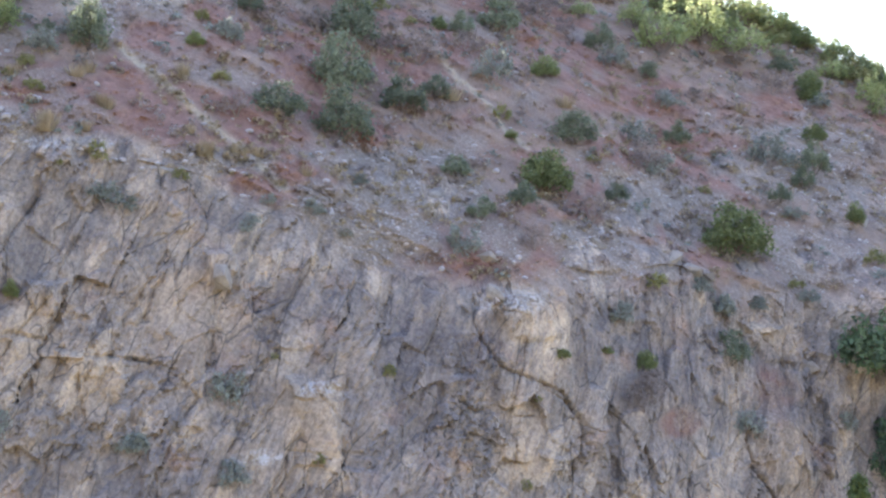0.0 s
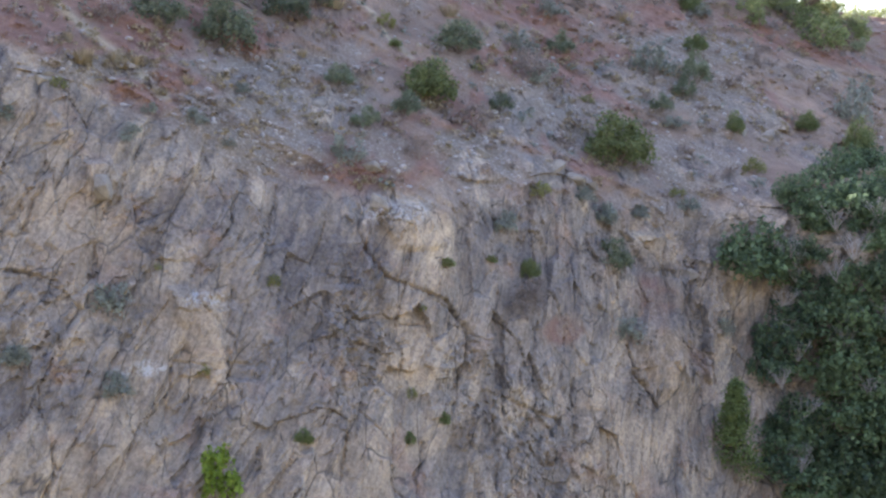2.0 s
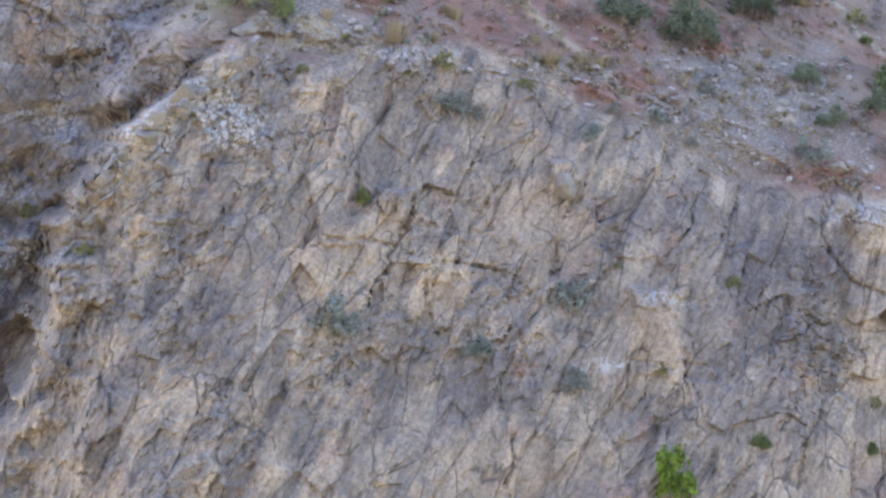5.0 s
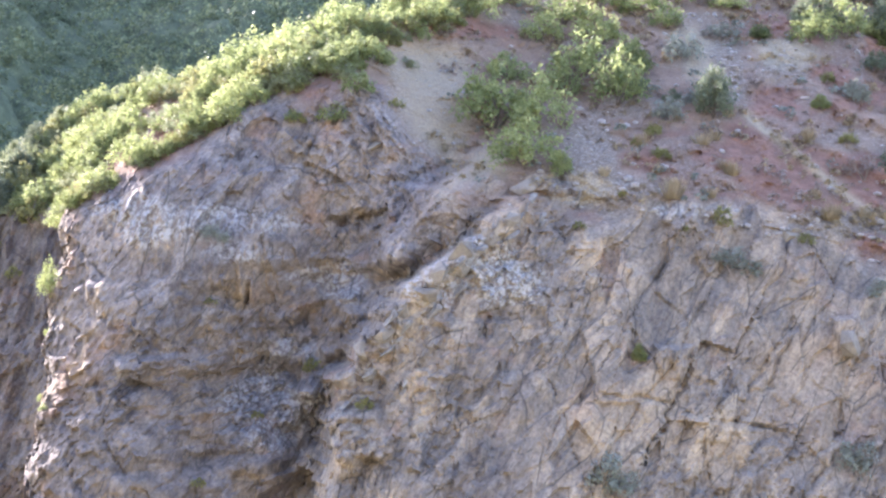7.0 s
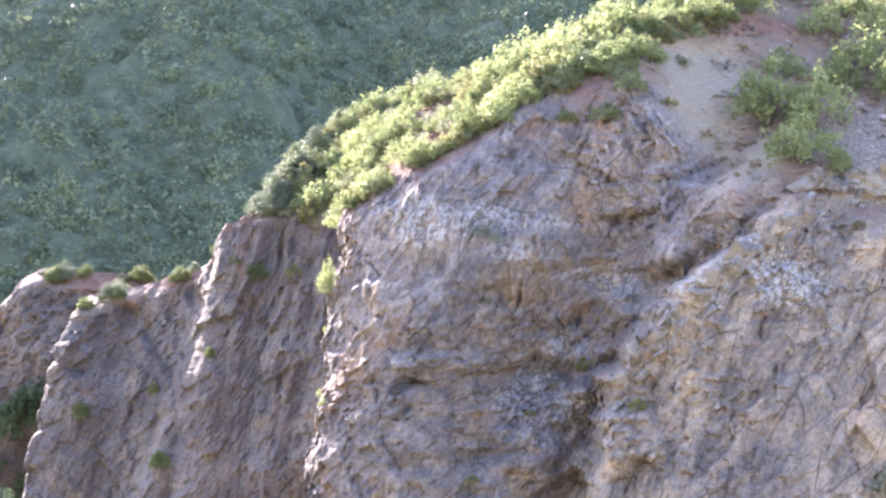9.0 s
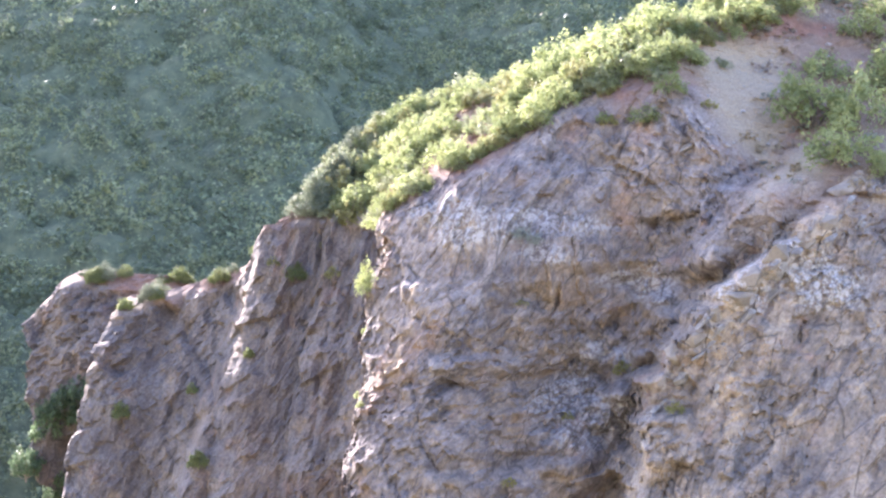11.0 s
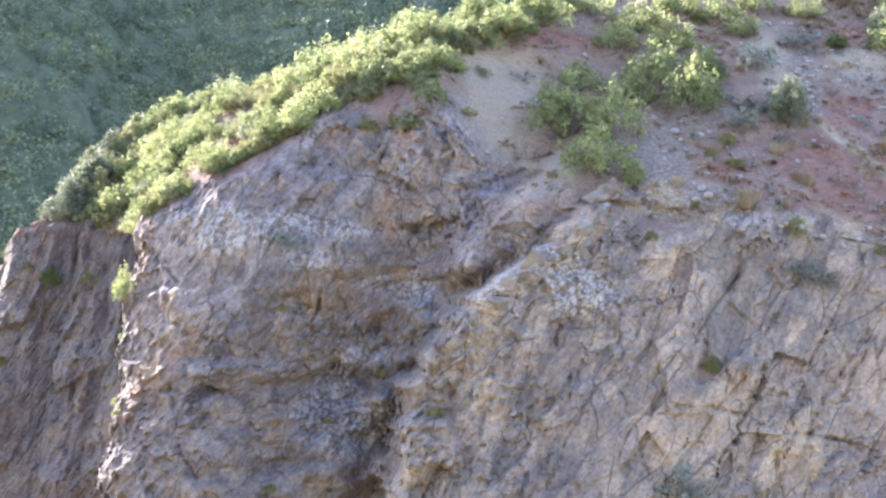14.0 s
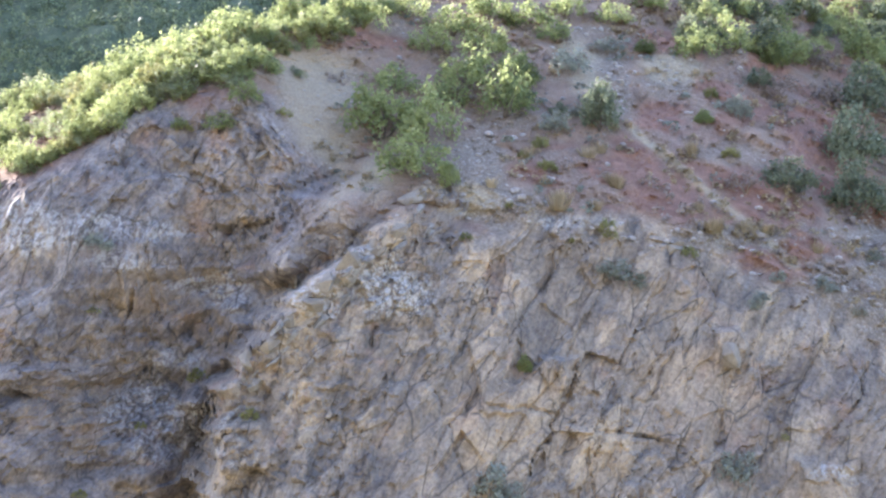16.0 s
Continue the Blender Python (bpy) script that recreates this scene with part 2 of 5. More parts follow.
# x, z, half-width, half-height of patches of red soil, grey scree, fresh pale rock, dark varnish and lichen
RED = (
    (4.43, 4.67, 3.98, 1.86), (14.44, 4.24, 2.25, 1.69), (23.92, 7.94, 2.64, 2.31), (19.77, 3.89, 2.96, 1.04), (43.14, 6.79, 7.16, 1.88),
    (28.91, -2.23, 1.73, 1.3), (30.86, 8.73, 3.14, 2.09), (36.73, 2.73, 2, 1.67), (54.1, 6.77, 3.62, 1.21), (10.04, 8.18, 3.57, 1.78),
    (16.18, 9.42, 3.8, 1.58), (7.78, 4.51, 4.3, 1.88), (14.53, 4.72, 3.42, 1.71), (-6.14, 12.64, 2.68, 0.89), (8.24, 7.04, 3.43, 1.14),
    (34.04, -10.87, 2, 0.8), (41.18, -9.85, 1.54, 1.54), (37.02, 9.65, 4.46, 1.86),
)
SCREE = (
    (17.42, -0.48, 5.1, 2.95), (24.97, 0.65, 1.76, 3.81), (38.41, -0.24, 6.54, 2.29), (50.8, 1.18, 5.88, 4.04), (3.03, 2.35, 2.78, 0.88),
    (54.94, 4.28, 5.87, 1.56), (45.92, -2.87, 5.05, 2.02), (20.62, 0.91, 3.41, 2.27), (8.81, 1.83, 3.9, 0.65), (32.11, -2.28, 2.96, 1.78),
    (0.55, 3.53, 3.05, 1.02), (-8.11, 8.39, 2.19, 3.01), (6.48, 11.61, 1.55, 3.1), (10.56, 11.1, 2.2, 1.41), (2.58, 2.63, 3.04, 0.63),
    (-0.22, 5.83, 1.33, 1.6), (12.51, 2.1, 2.43, 0.68),
)
FRESH = (
    (-19.9, -1.42, 1, 1), (1.22, -6.36, 1.89, 1.89), (4.47, -6.72, 1.69, 1.45), (-4.49, 4.51, 1.87, 0.94), (-6.6, 3.29, 2.05, 0.9),
    (4.65, -7.01, 1.69, 1.45), (25.59, -5.35, 1.9, 1.22), (8.37, -5.09, 3.72, 2.23), (15, -9.55, 1.49, 2.73), (2.6, -5.55, 1.44, 2.16),
    (42.46, -7.37, 1.9, 1.27), (41, -13.19, 2.13, 2.43), (24.52, -11, 1.58, 2.36), (14.44, -9.79, 1.49, 1.73), (7.78, -5.06, 2.23, 1.98),
    (10.44, -5.16, 2.25, 1.5), (9.14, -14.51, 4.29, 1.19), (21.9, -15.51, 3.54, 1.52), (36.66, -17.07, 3.18, 2.31),
)
DARK = (
    (17.28, -9.47, 1.51, 2.26), (17.04, -12.09, 1.75, 1.5), (19.5, -10.15, 1.79, 1.53), (30.63, -11.08, 3.34, 1.67), (20.4, -6.98, 3.37, 1.81),
    (16.9, -4.62, 3.35, 1.29), (40.32, -3.79, 3.8, 1.9), (8.22, -11.38, 3.36, 1.44), (25.4, -16.73, 1.56, 1.04), (33.25, -8.86, 3.44, 1.72),
    (-11.49, -0.2, 1.56, 1.56), (-10.01, -1.96, 1.02, 1.53), (-21.04, -7.27, 1.23, 2.47), (-15.84, -6.59, 1.55, 1.03), (-2.39, -0.52, 2.2, 1.46),
    (-2.74, -5.61, 1.4, 0.94), (-13.62, -7.27, 1.84, 1.84), (-9.55, 3.1, 1.54, 1.54),
)
LICHEN = (
    (-18, 2.09, 4.29, 0.88), (-21.39, 2.91, 2.33, 0.65), (-16.08, 0.82, 2.02, 0.76), (-13.26, -0.2, 1.82, 0.65), (-11.56, -0.72, 1.31, 0.79),
    (-5.7, 0.21, 1.44, 0.53), (-7.04, -0.74, 1.19, 0.71), (-4.06, -0.51, 1.69, 0.85), (-5.21, 0.92, 1.2, 0.6), (-14.37, -5.71, 1.84, 2.36),
    (25.14, -4.64, 1.91, 0.68), (11.88, -10.79, 1.47, 0.37), (2.81, 2.74, 2.29, 0.51), (14.69, -8.16, 1.5, 0.38),
)
# patches of pale soil, with the sun grazing them put into the colour
SUNLIT_SOIL = ((10, 11.6, 1.5, 0.9), (4.7, 12.4, 1.3, 1.3), (5.4, 10.6, 0.9, 0.9), (-1, 3.6, 1.6, 0.8))
RILLS = ((7.4, 7.7, 11.9, 3.3), (11.9, 3.3, 14.3, 0.8), (26.9, 9.2, 29.9, 3.2))


def features(x, z):
    """Joints cut into the face and blocks that stand out of it."""
    h = 0.0 * x
    wob = 0.25 * fbm(x * 1.3, z * 1.3, 811, 3)
    for x0, z0, x1, z1, deep in JOINTS:
        d = near_line(x + wob, z - wob, x0, z0, x1, z1)
        h = h - 0.75 * deep * np.exp(-(d / 0.1) ** 2)
    for px, pz, rx, rz, high in KNOBS:
        u, v = (x - px + wob) / rx, (z - pz - wob) / rz
        h = h + high * step(1.1, 0.75, np.maximum(np.abs(u + 0.4 * v), np.abs(v))) * (0.75 + 0.3 * v - 0.2 * u)
    return h


def soil_relief(x, z, seed):
    """Hummocks, with runnels that slant down to the right."""
    p, q = x * 0.64 + z * 1.1, x * 0.5 - z * 0.9
    h = 0.9 * fbm(x / 6, z / 5, seed, 4) + 0.42 * ridged(p / 2.6, q / 9.0, seed + 5, 3) + 0.25 * fbm(x * 0.8, z * 1.2, seed + 9, 5, 0.6)
    lump, _, _ = blocks(x / 0.55, z / 0.35, seed + 15)
    stony = step(-0.15, 0.2, fbm(x / 3, z / 2, seed + 20, 3))
    small, _, _ = blocks(x / 0.28 + 2.2, z / 0.2, seed + 25, 1.0, 0.2)
    return h + stony * (0.26 * lump + 0.14 * small)


def main_land(x, z):
    """The hill's distance with all its relief, and how far it is bare rock (1) or soil (0)."""
    y, edge, round_x = main_face(x, z)
    ragged = 1.6 * fbm(x * 0.35, z * 0.35, 77, 4)
    rock = step(0.9, -0.9, z - edge + ragged)
    left = np.interp(z, *zip(*RIB)) - x
    massive = step(1.6, 4.5, left)
    crumbling = step(-9, -1, left) * (1 - massive)
    h, joint = rock_relief(round_x, z, 100, 33.0, 15.0, patches(x, z, FRESH, 550), 0.4 * crumbling)
    there = massive > 0
    if there.any():
        h2, joint2 = rock_relief(round_x[there], z[there], 160, 42.0, 42.0, 0.0 * x[there], 0.4)
        h[there] += (h2 - h[there]) * massive[there]
        joint[there] += (joint2 - joint[there]) * massive[there]
    crop = patches(x, z, OUTCROPS, 570)
    rock = np.maximum(rock, crop)
    h = h + 0.3 * crop * (z > edge)
    y = y - rock * (h * 0.8 + features(x, z)) - (1 - rock) * soil_relief(x, z, 300) * (1.1 - 0.7 * chute(x, z))
    return y, rock, joint


def on_hill(x, z):
    """The place on the main hill at x and height z."""
    x, z = np.array([float(x)]), np.array([float(z)])
    return Vector((float(x[0]), float(main_land(x, z)[0][0]), float(z[0])))


# ---- the cliffs further back, past the buttress ----
def back_face(x, z):
    top = along(x, ((-90, -8), (-76, -6.0), (-71.6, -1.0), (-63, -1.6), (-59, -3.6), (-53, -1.8), (-49.6, -0.5), (-47, 3.2), (-39, 3.4), (-20, 6)))
    y = 104 + 0.35 * (z + 8) + 1.3 * np.maximum(z - top, 0)
    y = y + 5 * step(-46.5, -50.5, x - 0.12 * z)
    cut = -60.6 + 0.1 * (z + 2)
    y = y + 12 * step(cut + 0.8, cut - 1.2, x)
    y = y + 5 * np.exp(-((x + 64.0 - 0.3 * (z + 6)) / 2.4) ** 2)
    end = -74.6 - 0.3 * (z + 4.5) + 0.8 * fbm(z / 3, 0 * z, 625, 3)
    y = y + 40 * step(end + 0.3, end - 1.8, x)
    y = y + 0.7 * ridged(x / 4.5, z / 30, 620, 3) * step(4, -2, z - top)
    return y, top


def back_land(x, z):
    y, top = back_face(x, z)
    bent = x + 0.5 * np.minimum(y - 104 - 0.35 * (z + 8), 20)
    rock = step(0.8, -0.8, z - top + 1.5 * fbm(x * 0.3, z * 0.3, 577, 3))
    h, joint = rock_relief(bent * 0.5, z * 0.5, 600, 12.0, 12.0, 0 * x, 0.4)
    return y - rock * h * 1.5 - (1 - rock) * soil_relief(x, z, 700) * 1.2, rock, joint


def on_back(x, z):
    x, z = np.array([float(x)]), np.array([float(z)])
    return Vector((float(x[0]), float(back_land(x, z)[0][0]), float(z[0])))


# ---- the far side of the valley ----
def far_height(x, y):
    up = (y - 172 - 0.5 * (x + 75)) * 0.62
    z = -24 + 420 * (1 - np.exp(-np.maximum(up, -30) / 420 * 1.15))
    spur = np.sin(x / 17 + 0.035 * y) * 5 + np.sin(x / 7.5 + 0.06 * y) * 1.6
    z = -24 + (z + 24) * step(70, -50, x - 0.12 * y)
    return z + spur * np.clip((y - 185) / 60, 0, 1) + 3 * fbm(x / 16, y / 16, 900, 4)


def canopy(x, y):
    """The far scrub's height over the soil: rounded crowns side by side."""
    total = 0.0 * x
    for size, seed in ((6.5, 910), (4.0, 920)):
        i0, j0 = np.floor(x / size), np.floor(y / size)
        for di in (-1, 0, 1):
            for dj in (-1, 0, 1):
                i, j = i0 + di, j0 + dj
                d = np.hypot(x / size - i - hashed(i, j, seed), y / size - j - hashed(i, j, seed + 1))
                tall = size * (0.4 + 0.35 * hashed(i, j, seed + 2))
                total = np.maximum(total, tall * np.sqrt(np.clip(1 - (d / 0.62) ** 2, 0, 1)))
    return total


# ---- materials ----
def material(name):
    m = bpy.data.materials.new(name)
    m.use_nodes = True
    nt = m.node_tree
    return m, nt, nt.nodes["Principled BSDF"]


def noise_node(nt, at, scale, detail=6.0, rough=0.6, distort=0.0):
    n = nt.nodes.new("ShaderNodeTexNoise")
    n.inputs["Scale"].default_value, n.inputs["Detail"].default_value = scale, detail
    n.inputs["Roughness"].default_value, n.inputs["Distortion"].default_value = rough, distort
    nt.links.new(at, n.inputs["Vector"])
    return n.outputs["Fac"]


def ramp(nt, source, stops):
    n = nt.nodes.new("ShaderNodeValToRGB")
    while len(n.color_ramp.elements) < len(stops):
        n.color_ramp.elements.new(0.5)
    for e, (p, c) in zip(n.color_ramp.elements, stops):
        e.position, e.color = p, (*c, 1) if len(c) == 3 else c
    nt.links.new(source, n.inputs["Fac"])
    return n.outputs["Color"]


def mix(nt, factor, a, b, how="MIX"):
    n = nt.nodes.new("ShaderNodeMix")
    n.data_type, n.blend_type = "RGBA", how
    for value, socket in ((factor, n.inputs["Factor"]), (a, n.inputs["A"]), (b, n.inputs["B"])):
        if hasattr(value, "node"):
            nt.links.new(value, socket)
        elif isinstance(value, (int, float)):
            socket.default_value = value
        else:
            socket.default_value = (*value, 1)
    return n.outputs["Result"]


def sums(nt, how, a, b, clamp=False):
    n = nt.nodes.new("ShaderNodeMath")
    n.operation, n.use_clamp = how, clamp
    for value, socket in ((a, n.inputs[0]), (b, n.inputs[1])):
        if hasattr(value, "node"):
            nt.links.new(value, socket)
        else:
            socket.default_value = value
    return n.outputs["Value"]


def land_material(name, rock_stops, soil_stops, tone):
    m, nt, out = material(name)
    out.inputs["Roughness"].default_value = 0.95
    out.inputs["Specular IOR Level"].default_value = 0.2
    at = nt.nodes.new("ShaderNodeNewGeometry").outputs["Position"]
    turn = nt.nodes.new("ShaderNodeMapping")
    turn.vector_type = "TEXTURE"
    turn.inputs["Rotation"].default_value = (0, radians(26), 0)
    turn.inputs["Scale"].default_value = (1.0, 1.6, 3.2)
    nt.links.new(at, turn.inputs["Vector"])
    slant = turn.outputs["Vector"]
    part = {}
    for key in ("rock", "red", "scree", "pale", "fresh", "dark", "slab", "brown"):
        n = nt.nodes.new("ShaderNodeAttribute")
        n.attribute_name = key
        part[key] = n.outputs["Fac"]
    plates = nt.nodes.new("ShaderNodeTexVoronoi")
    plates.feature, plates.distance = "F1", "CHEBYCHEV"
    plates.inputs["Scale"].default_value, plates.inputs["Randomness"].default_value = 3.2, 1.0
    bent = nt.nodes.new("ShaderNodeVectorMath")
    bent.operation = "ADD"
    warp = nt.nodes.new("ShaderNodeTexNoise")
    warp.inputs["Scale"].default_value = 1.5
    nt.links.new(slant, warp.inputs["Vector"])
    nt.links.new(slant, bent.inputs[0])
    little = nt.nodes.new("ShaderNodeVectorMath")
    little.operation = "SCALE"
    little.inputs["Scale"].default_value = 0.2
    nt.links.new(warp.outputs["Color"], little.inputs[0])
    nt.links.new(little.outputs["Vector"], bent.inputs[1])
    nt.links.new(bent.outputs["Vector"], plates.inputs["Vector"])
    # fractures: dark lines round the plates, open in some places and closed in others
    lines = None
    for scale, wide, seed_scale, shut in ((0.62, 0.022, 0.5, 0.46), (1.7, 0.04, 0.8, 0.54)):
        web = nt.nodes.new("ShaderNodeTexVoronoi")
        web.feature = "DISTANCE_TO_EDGE"
        web.inputs["Scale"].default_value = scale
        nt.links.new(bent.outputs["Vector"], web.inputs["Vector"])
        line = ramp(nt, web.outputs["Distance"], ((0.0, (1, 1, 1)), (wide, (0, 0, 0))))
        seen = ramp(nt, noise_node(nt, at, seed_scale, 4, 0.6), ((shut, (0, 0, 0)), (shut + 0.08, (0.85, 0.85, 0.85))))
        line = sums(nt, "MULTIPLY", line, seen)
        lines = line if lines is None else sums(nt, "MAXIMUM", lines, line)
    # rock: tan faces, grey weathering in slanted streaks, rusty patches, pale lichen
    rock = ramp(nt, noise_node(nt, slant, 0.8, 8, 0.62, 0.5), rock_stops)
    grey = ramp(nt, noise_node(nt, slant, 1.1, 9, 0.68, 0.3), ((0.47, (0, 0, 0)), (0.62, (0.85, 0.85, 0.85))))
    rock = mix(nt, grey, rock, mix(nt, noise_node(nt, at, 2.0, 6), (0.11, 0.101, 0.098), (0.225, 0.206, 0.196)))
    tan = ramp(nt, noise_node(nt, slant, 1.4, 8, 0.65), ((0.3, (0.25, 0.195, 0.145)), (0.7, (0.42, 0.335, 0.245))))
    rock = mix(nt, sums(nt, "MULTIPLY", part["fresh"], 0.75), rock, tan)
    varnish = ramp(nt, noise_node(nt, slant, 2.2, 8, 0.7), ((0.3, (0.12, 0.108, 0.106)), (0.7, (0.23, 0.205, 0.195))))
    rock = mix(nt, sums(nt, "MULTIPLY", part["dark"], 0.65), rock, varnish)
    # the buttress: purple-grey, with ochre patches
    mauve = ramp(nt, noise_node(nt, at, 1.1, 8, 0.68, 0.3), ((0.36, (0.125, 0.113, 0.115)), (0.5, (0.19, 0.171, 0.17)), (0.64, (0.27, 0.245, 0.235))))
    ochre = ramp(nt, noise_node(nt, at, 0.42, 7, 0.65, 0.4), ((0.5, (0, 0, 0)), (0.62, (0.8, 0.8, 0.8))))
    mauve = mix(nt, ochre, mauve, ramp(nt, noise_node(nt, at, 2.4, 6, 0.65), ((0.35, (0.19, 0.15, 0.115)), (0.65, (0.33, 0.255, 0.175)))))
    rock = mix(nt, sums(nt, "MULTIPLY", part["brown"], 0.85), rock, mauve)
    rock = mix(nt, 1.0, rock, ramp(nt, part["slab"], ((0.2, (0.8, 0.8, 0.82)), (0.5, (0.99, 0.99, 0.99)), (0.8, (1.15, 1.13, 1.1)))), "MULTIPLY")
    rust = ramp(nt, noise_node(nt, at, 0.35, 5, 0.6, 0.4), ((0.57, (0, 0, 0)), (0.7, (0.6, 0.6, 0.6))))
    rock = mix(nt, rust, rock, (0.29, 0.195, 0.15))
    spots = ramp(nt, noise_node(nt, at, 4.5, 8, 0.72), ((0.38, (0.72, 0.71, 0.72)), (0.5, (0.97, 0.97, 0.97)), (0.62, (1.2, 1.19, 1.17))))
    rock = mix(nt, 1.0, rock, spots, "MULTIPLY")
    leaf_turn = nt.nodes.new("ShaderNodeMapping")
    leaf_turn.vector_type = "TEXTURE"
    leaf_turn.inputs["Rotation"].default_value = (0, radians(28), 0)
    leaf_turn.inputs["Scale"].default_value = (0.35, 1.0, 2.0)
    nt.links.new(at, leaf_turn.inputs["Vector"])
    lamina = noise_node(nt, leaf_turn.outputs["Vector"], 1.2, 6, 0.62, 0.8)
    rock = mix(nt, 1.0, rock, ramp(nt, lamina, ((0.36, (0.8, 0.79, 0.8)), (0.48, (1, 1, 1)), (0.7, (1.1, 1.09, 1.07)))), "MULTIPLY")
    flecks = sums(nt, "MULTIPLY", part["pale"], ramp(nt, noise_node(nt, at, 4.2, 8, 0.75, 0.4), ((0.46, (0, 0, 0)), (0.56, (0.75, 0.75, 0.75)))))
    rock = mix(nt, flecks, rock, (0.42, 0.42, 0.43))
    large = ramp(nt, noise_node(nt, slant, 0.22, 5, 0.6, 0.6), ((0.36, (0.8, 0.8, 0.83)), (0.5, (0.98, 0.98, 0.98)), (0.64, (1.18, 1.16, 1.1))))
    # tone darkens the whole rock; low on the back cliffs to stand for shade
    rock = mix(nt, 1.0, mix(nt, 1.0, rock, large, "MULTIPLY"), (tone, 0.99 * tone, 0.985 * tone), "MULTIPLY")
    rock = mix(nt, lines, rock, (0.075, 0.066, 0.062))
    # soil: brown dust, red patches, grey scree with stones
    soil = ramp(nt, noise_node(nt, at, 0.5, 8, 0.65), soil_stops)
    soil = mix(nt, part["red"], soil, ramp(nt, noise_node(nt, at, 1.3, 8, 0.7), ((0.3, (0.15, 0.085, 0.066)), (0.7, (0.28, 0.165, 0.13)))))
    scree = ramp(nt, noise_node(nt, at, 4.5, 8, 0.8), ((0.32, (0.125, 0.1, 0.084)), (0.52, (0.21, 0.172, 0.142)), (0.7, (0.37, 0.325, 0.282))))
    soil = mix(nt, part["scree"], soil, scree)
    soil = mix(nt, sums(nt, "MULTIPLY", part["pale"], 0.66), soil, (0.41, 0.355, 0.255))
    soil = mix(nt, 1.0, soil, ramp(nt, noise_node(nt, at, 9.0, 6, 0.8), ((0.3, (0.6, 0.6, 0.6)), (0.7, (1.2, 1.2, 1.2)))), "MULTIPLY")
    nt.links.new(mix(nt, part["rock"], soil, rock), out.inputs["Base Color"])
    bump = nt.nodes.new("ShaderNodeBump")
    bump.inputs["Strength"].default_value, bump.inputs["Distance"].default_value = 0.5, 0.08
    flat = sums(nt, "MULTIPLY", sums(nt, "MULTIPLY", plates.outputs["Distance"], part["rock"]), 1.3)
    high = sums(nt, "ADD", sums(nt, "ADD", noise_node(nt, slant, 4.0, 8, 0.7), noise_node(nt, at, 6.0, 4, 0.6)), flat)
    high = sums(nt, "SUBTRACT", high, sums(nt, "MULTIPLY", sums(nt, "MULTIPLY", lines, part["rock"]), 1.5))
    nt.links.new(high, bump.inputs["Height"])
    nt.links.new(bump.outputs["Normal"], out.inputs["Normal"])
    return m


def leaf_material(name, dark, light, through_light=0.35, patchy=0.0):
    m, nt, out = material(name)
    out.inputs["Roughness"].default_value = 0.6
    out.inputs["Specular IOR Level"].default_value = 0.25
    info = nt.nodes.new("ShaderNodeNewGeometry").outputs["Random Per Island"]
    own = nt.nodes.new("ShaderNodeObjectInfo").outputs["Random"]
    tone = sums(nt, "ADD", sums(nt, "MULTIPLY", info, 0.55), sums(nt, "MULTIPLY", own, 0.45))
    if patchy:
        at = nt.nodes.new("ShaderNodeNewGeometry").outputs["Position"]
        tone = sums(nt, "ADD", sums(nt, "MULTIPLY", noise_node(nt, at, patchy, 3, 0.5), 1.6), sums(nt, "MULTIPLY", info, 0.2))
        tone = sums(nt, "SUBTRACT", tone, 0.4)
    colour = ramp(nt, tone, ((0.1, dark), (0.9, light)))
    nt.links.new(colour, out.inputs["Base Color"])
    glow = nt.nodes.new("ShaderNodeBsdfTranslucent")
    nt.links.new(colour, glow.inputs["Color"])
    both = nt.nodes.new("ShaderNodeMixShader")
    both.inputs["Fac"].default_value = through_light
    nt.links.new(out.outputs["BSDF"], both.inputs[1])
    nt.links.new(glow.outputs["BSDF"], both.inputs[2])
    nt.links.new(both.outputs["Shader"], nt.nodes["Material Output"].inputs["Surface"])
    return m


def plain_material(name, dark, light, scale=3.0, rough=0.9):
    m, nt, out = material(name)
    out.inputs["Roughness"].default_value = rough
    out.inputs["Specular IOR Level"].default_value = 0.12
    at = nt.nodes.new("ShaderNodeNewGeometry").outputs["Position"]
    nt.links.new(ramp(nt, noise_node(nt, at, scale, 8, 0.7), ((0.3, dark), (0.7, light))), out.inputs["Base Color"])
    bump = nt.nodes.new("ShaderNodeBump")
    bump.inputs["Strength"].default_value, bump.inputs["Distance"].default_value = 0.7, 0.06
    nt.links.new(noise_node(nt, at, scale * 2.5, 8, 0.75), bump.inputs["Height"])
    nt.links.new(bump.outputs["Normal"], out.inputs["Normal"])
    return m


LAND = land_material("hill_rock_and_soil", ((0.3, (0.145, 0.122, 0.108)), (0.48, (0.25, 0.208, 0.172)), (0.68, (0.37, 0.305, 0.235))),
                     ((0.3, (0.16, 0.112, 0.088)), (0.7, (0.29, 0.21, 0.16))), 0.99)
# the back cliffs' shade is put into these darker colours and the low tone
BACK_LAND = land_material("back_cliff_shaded_rock", ((0.28, (0.105, 0.09, 0.084)), (0.48, (0.17, 0.144, 0.13)), (0.7, (0.235, 0.2, 0.175))),
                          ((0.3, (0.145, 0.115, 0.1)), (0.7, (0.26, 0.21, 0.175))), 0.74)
FAR_SOIL = plain_material("far_scrub_cover", (0.045, 0.06, 0.043), (0.13, 0.15, 0.092), 0.6)
VALLEY = plain_material("valley_grass", (0.14, 0.13, 0.07), (0.3, 0.26, 0.16), 0.3)
STONE = plain_material("loose_stone", (0.2, 0.18, 0.175), (0.42, 0.39, 0.37), 2.5)
BOULDER = plain_material("boulder_rock", (0.14, 0.12, 0.105), (0.3, 0.265, 0.225), 1.6)
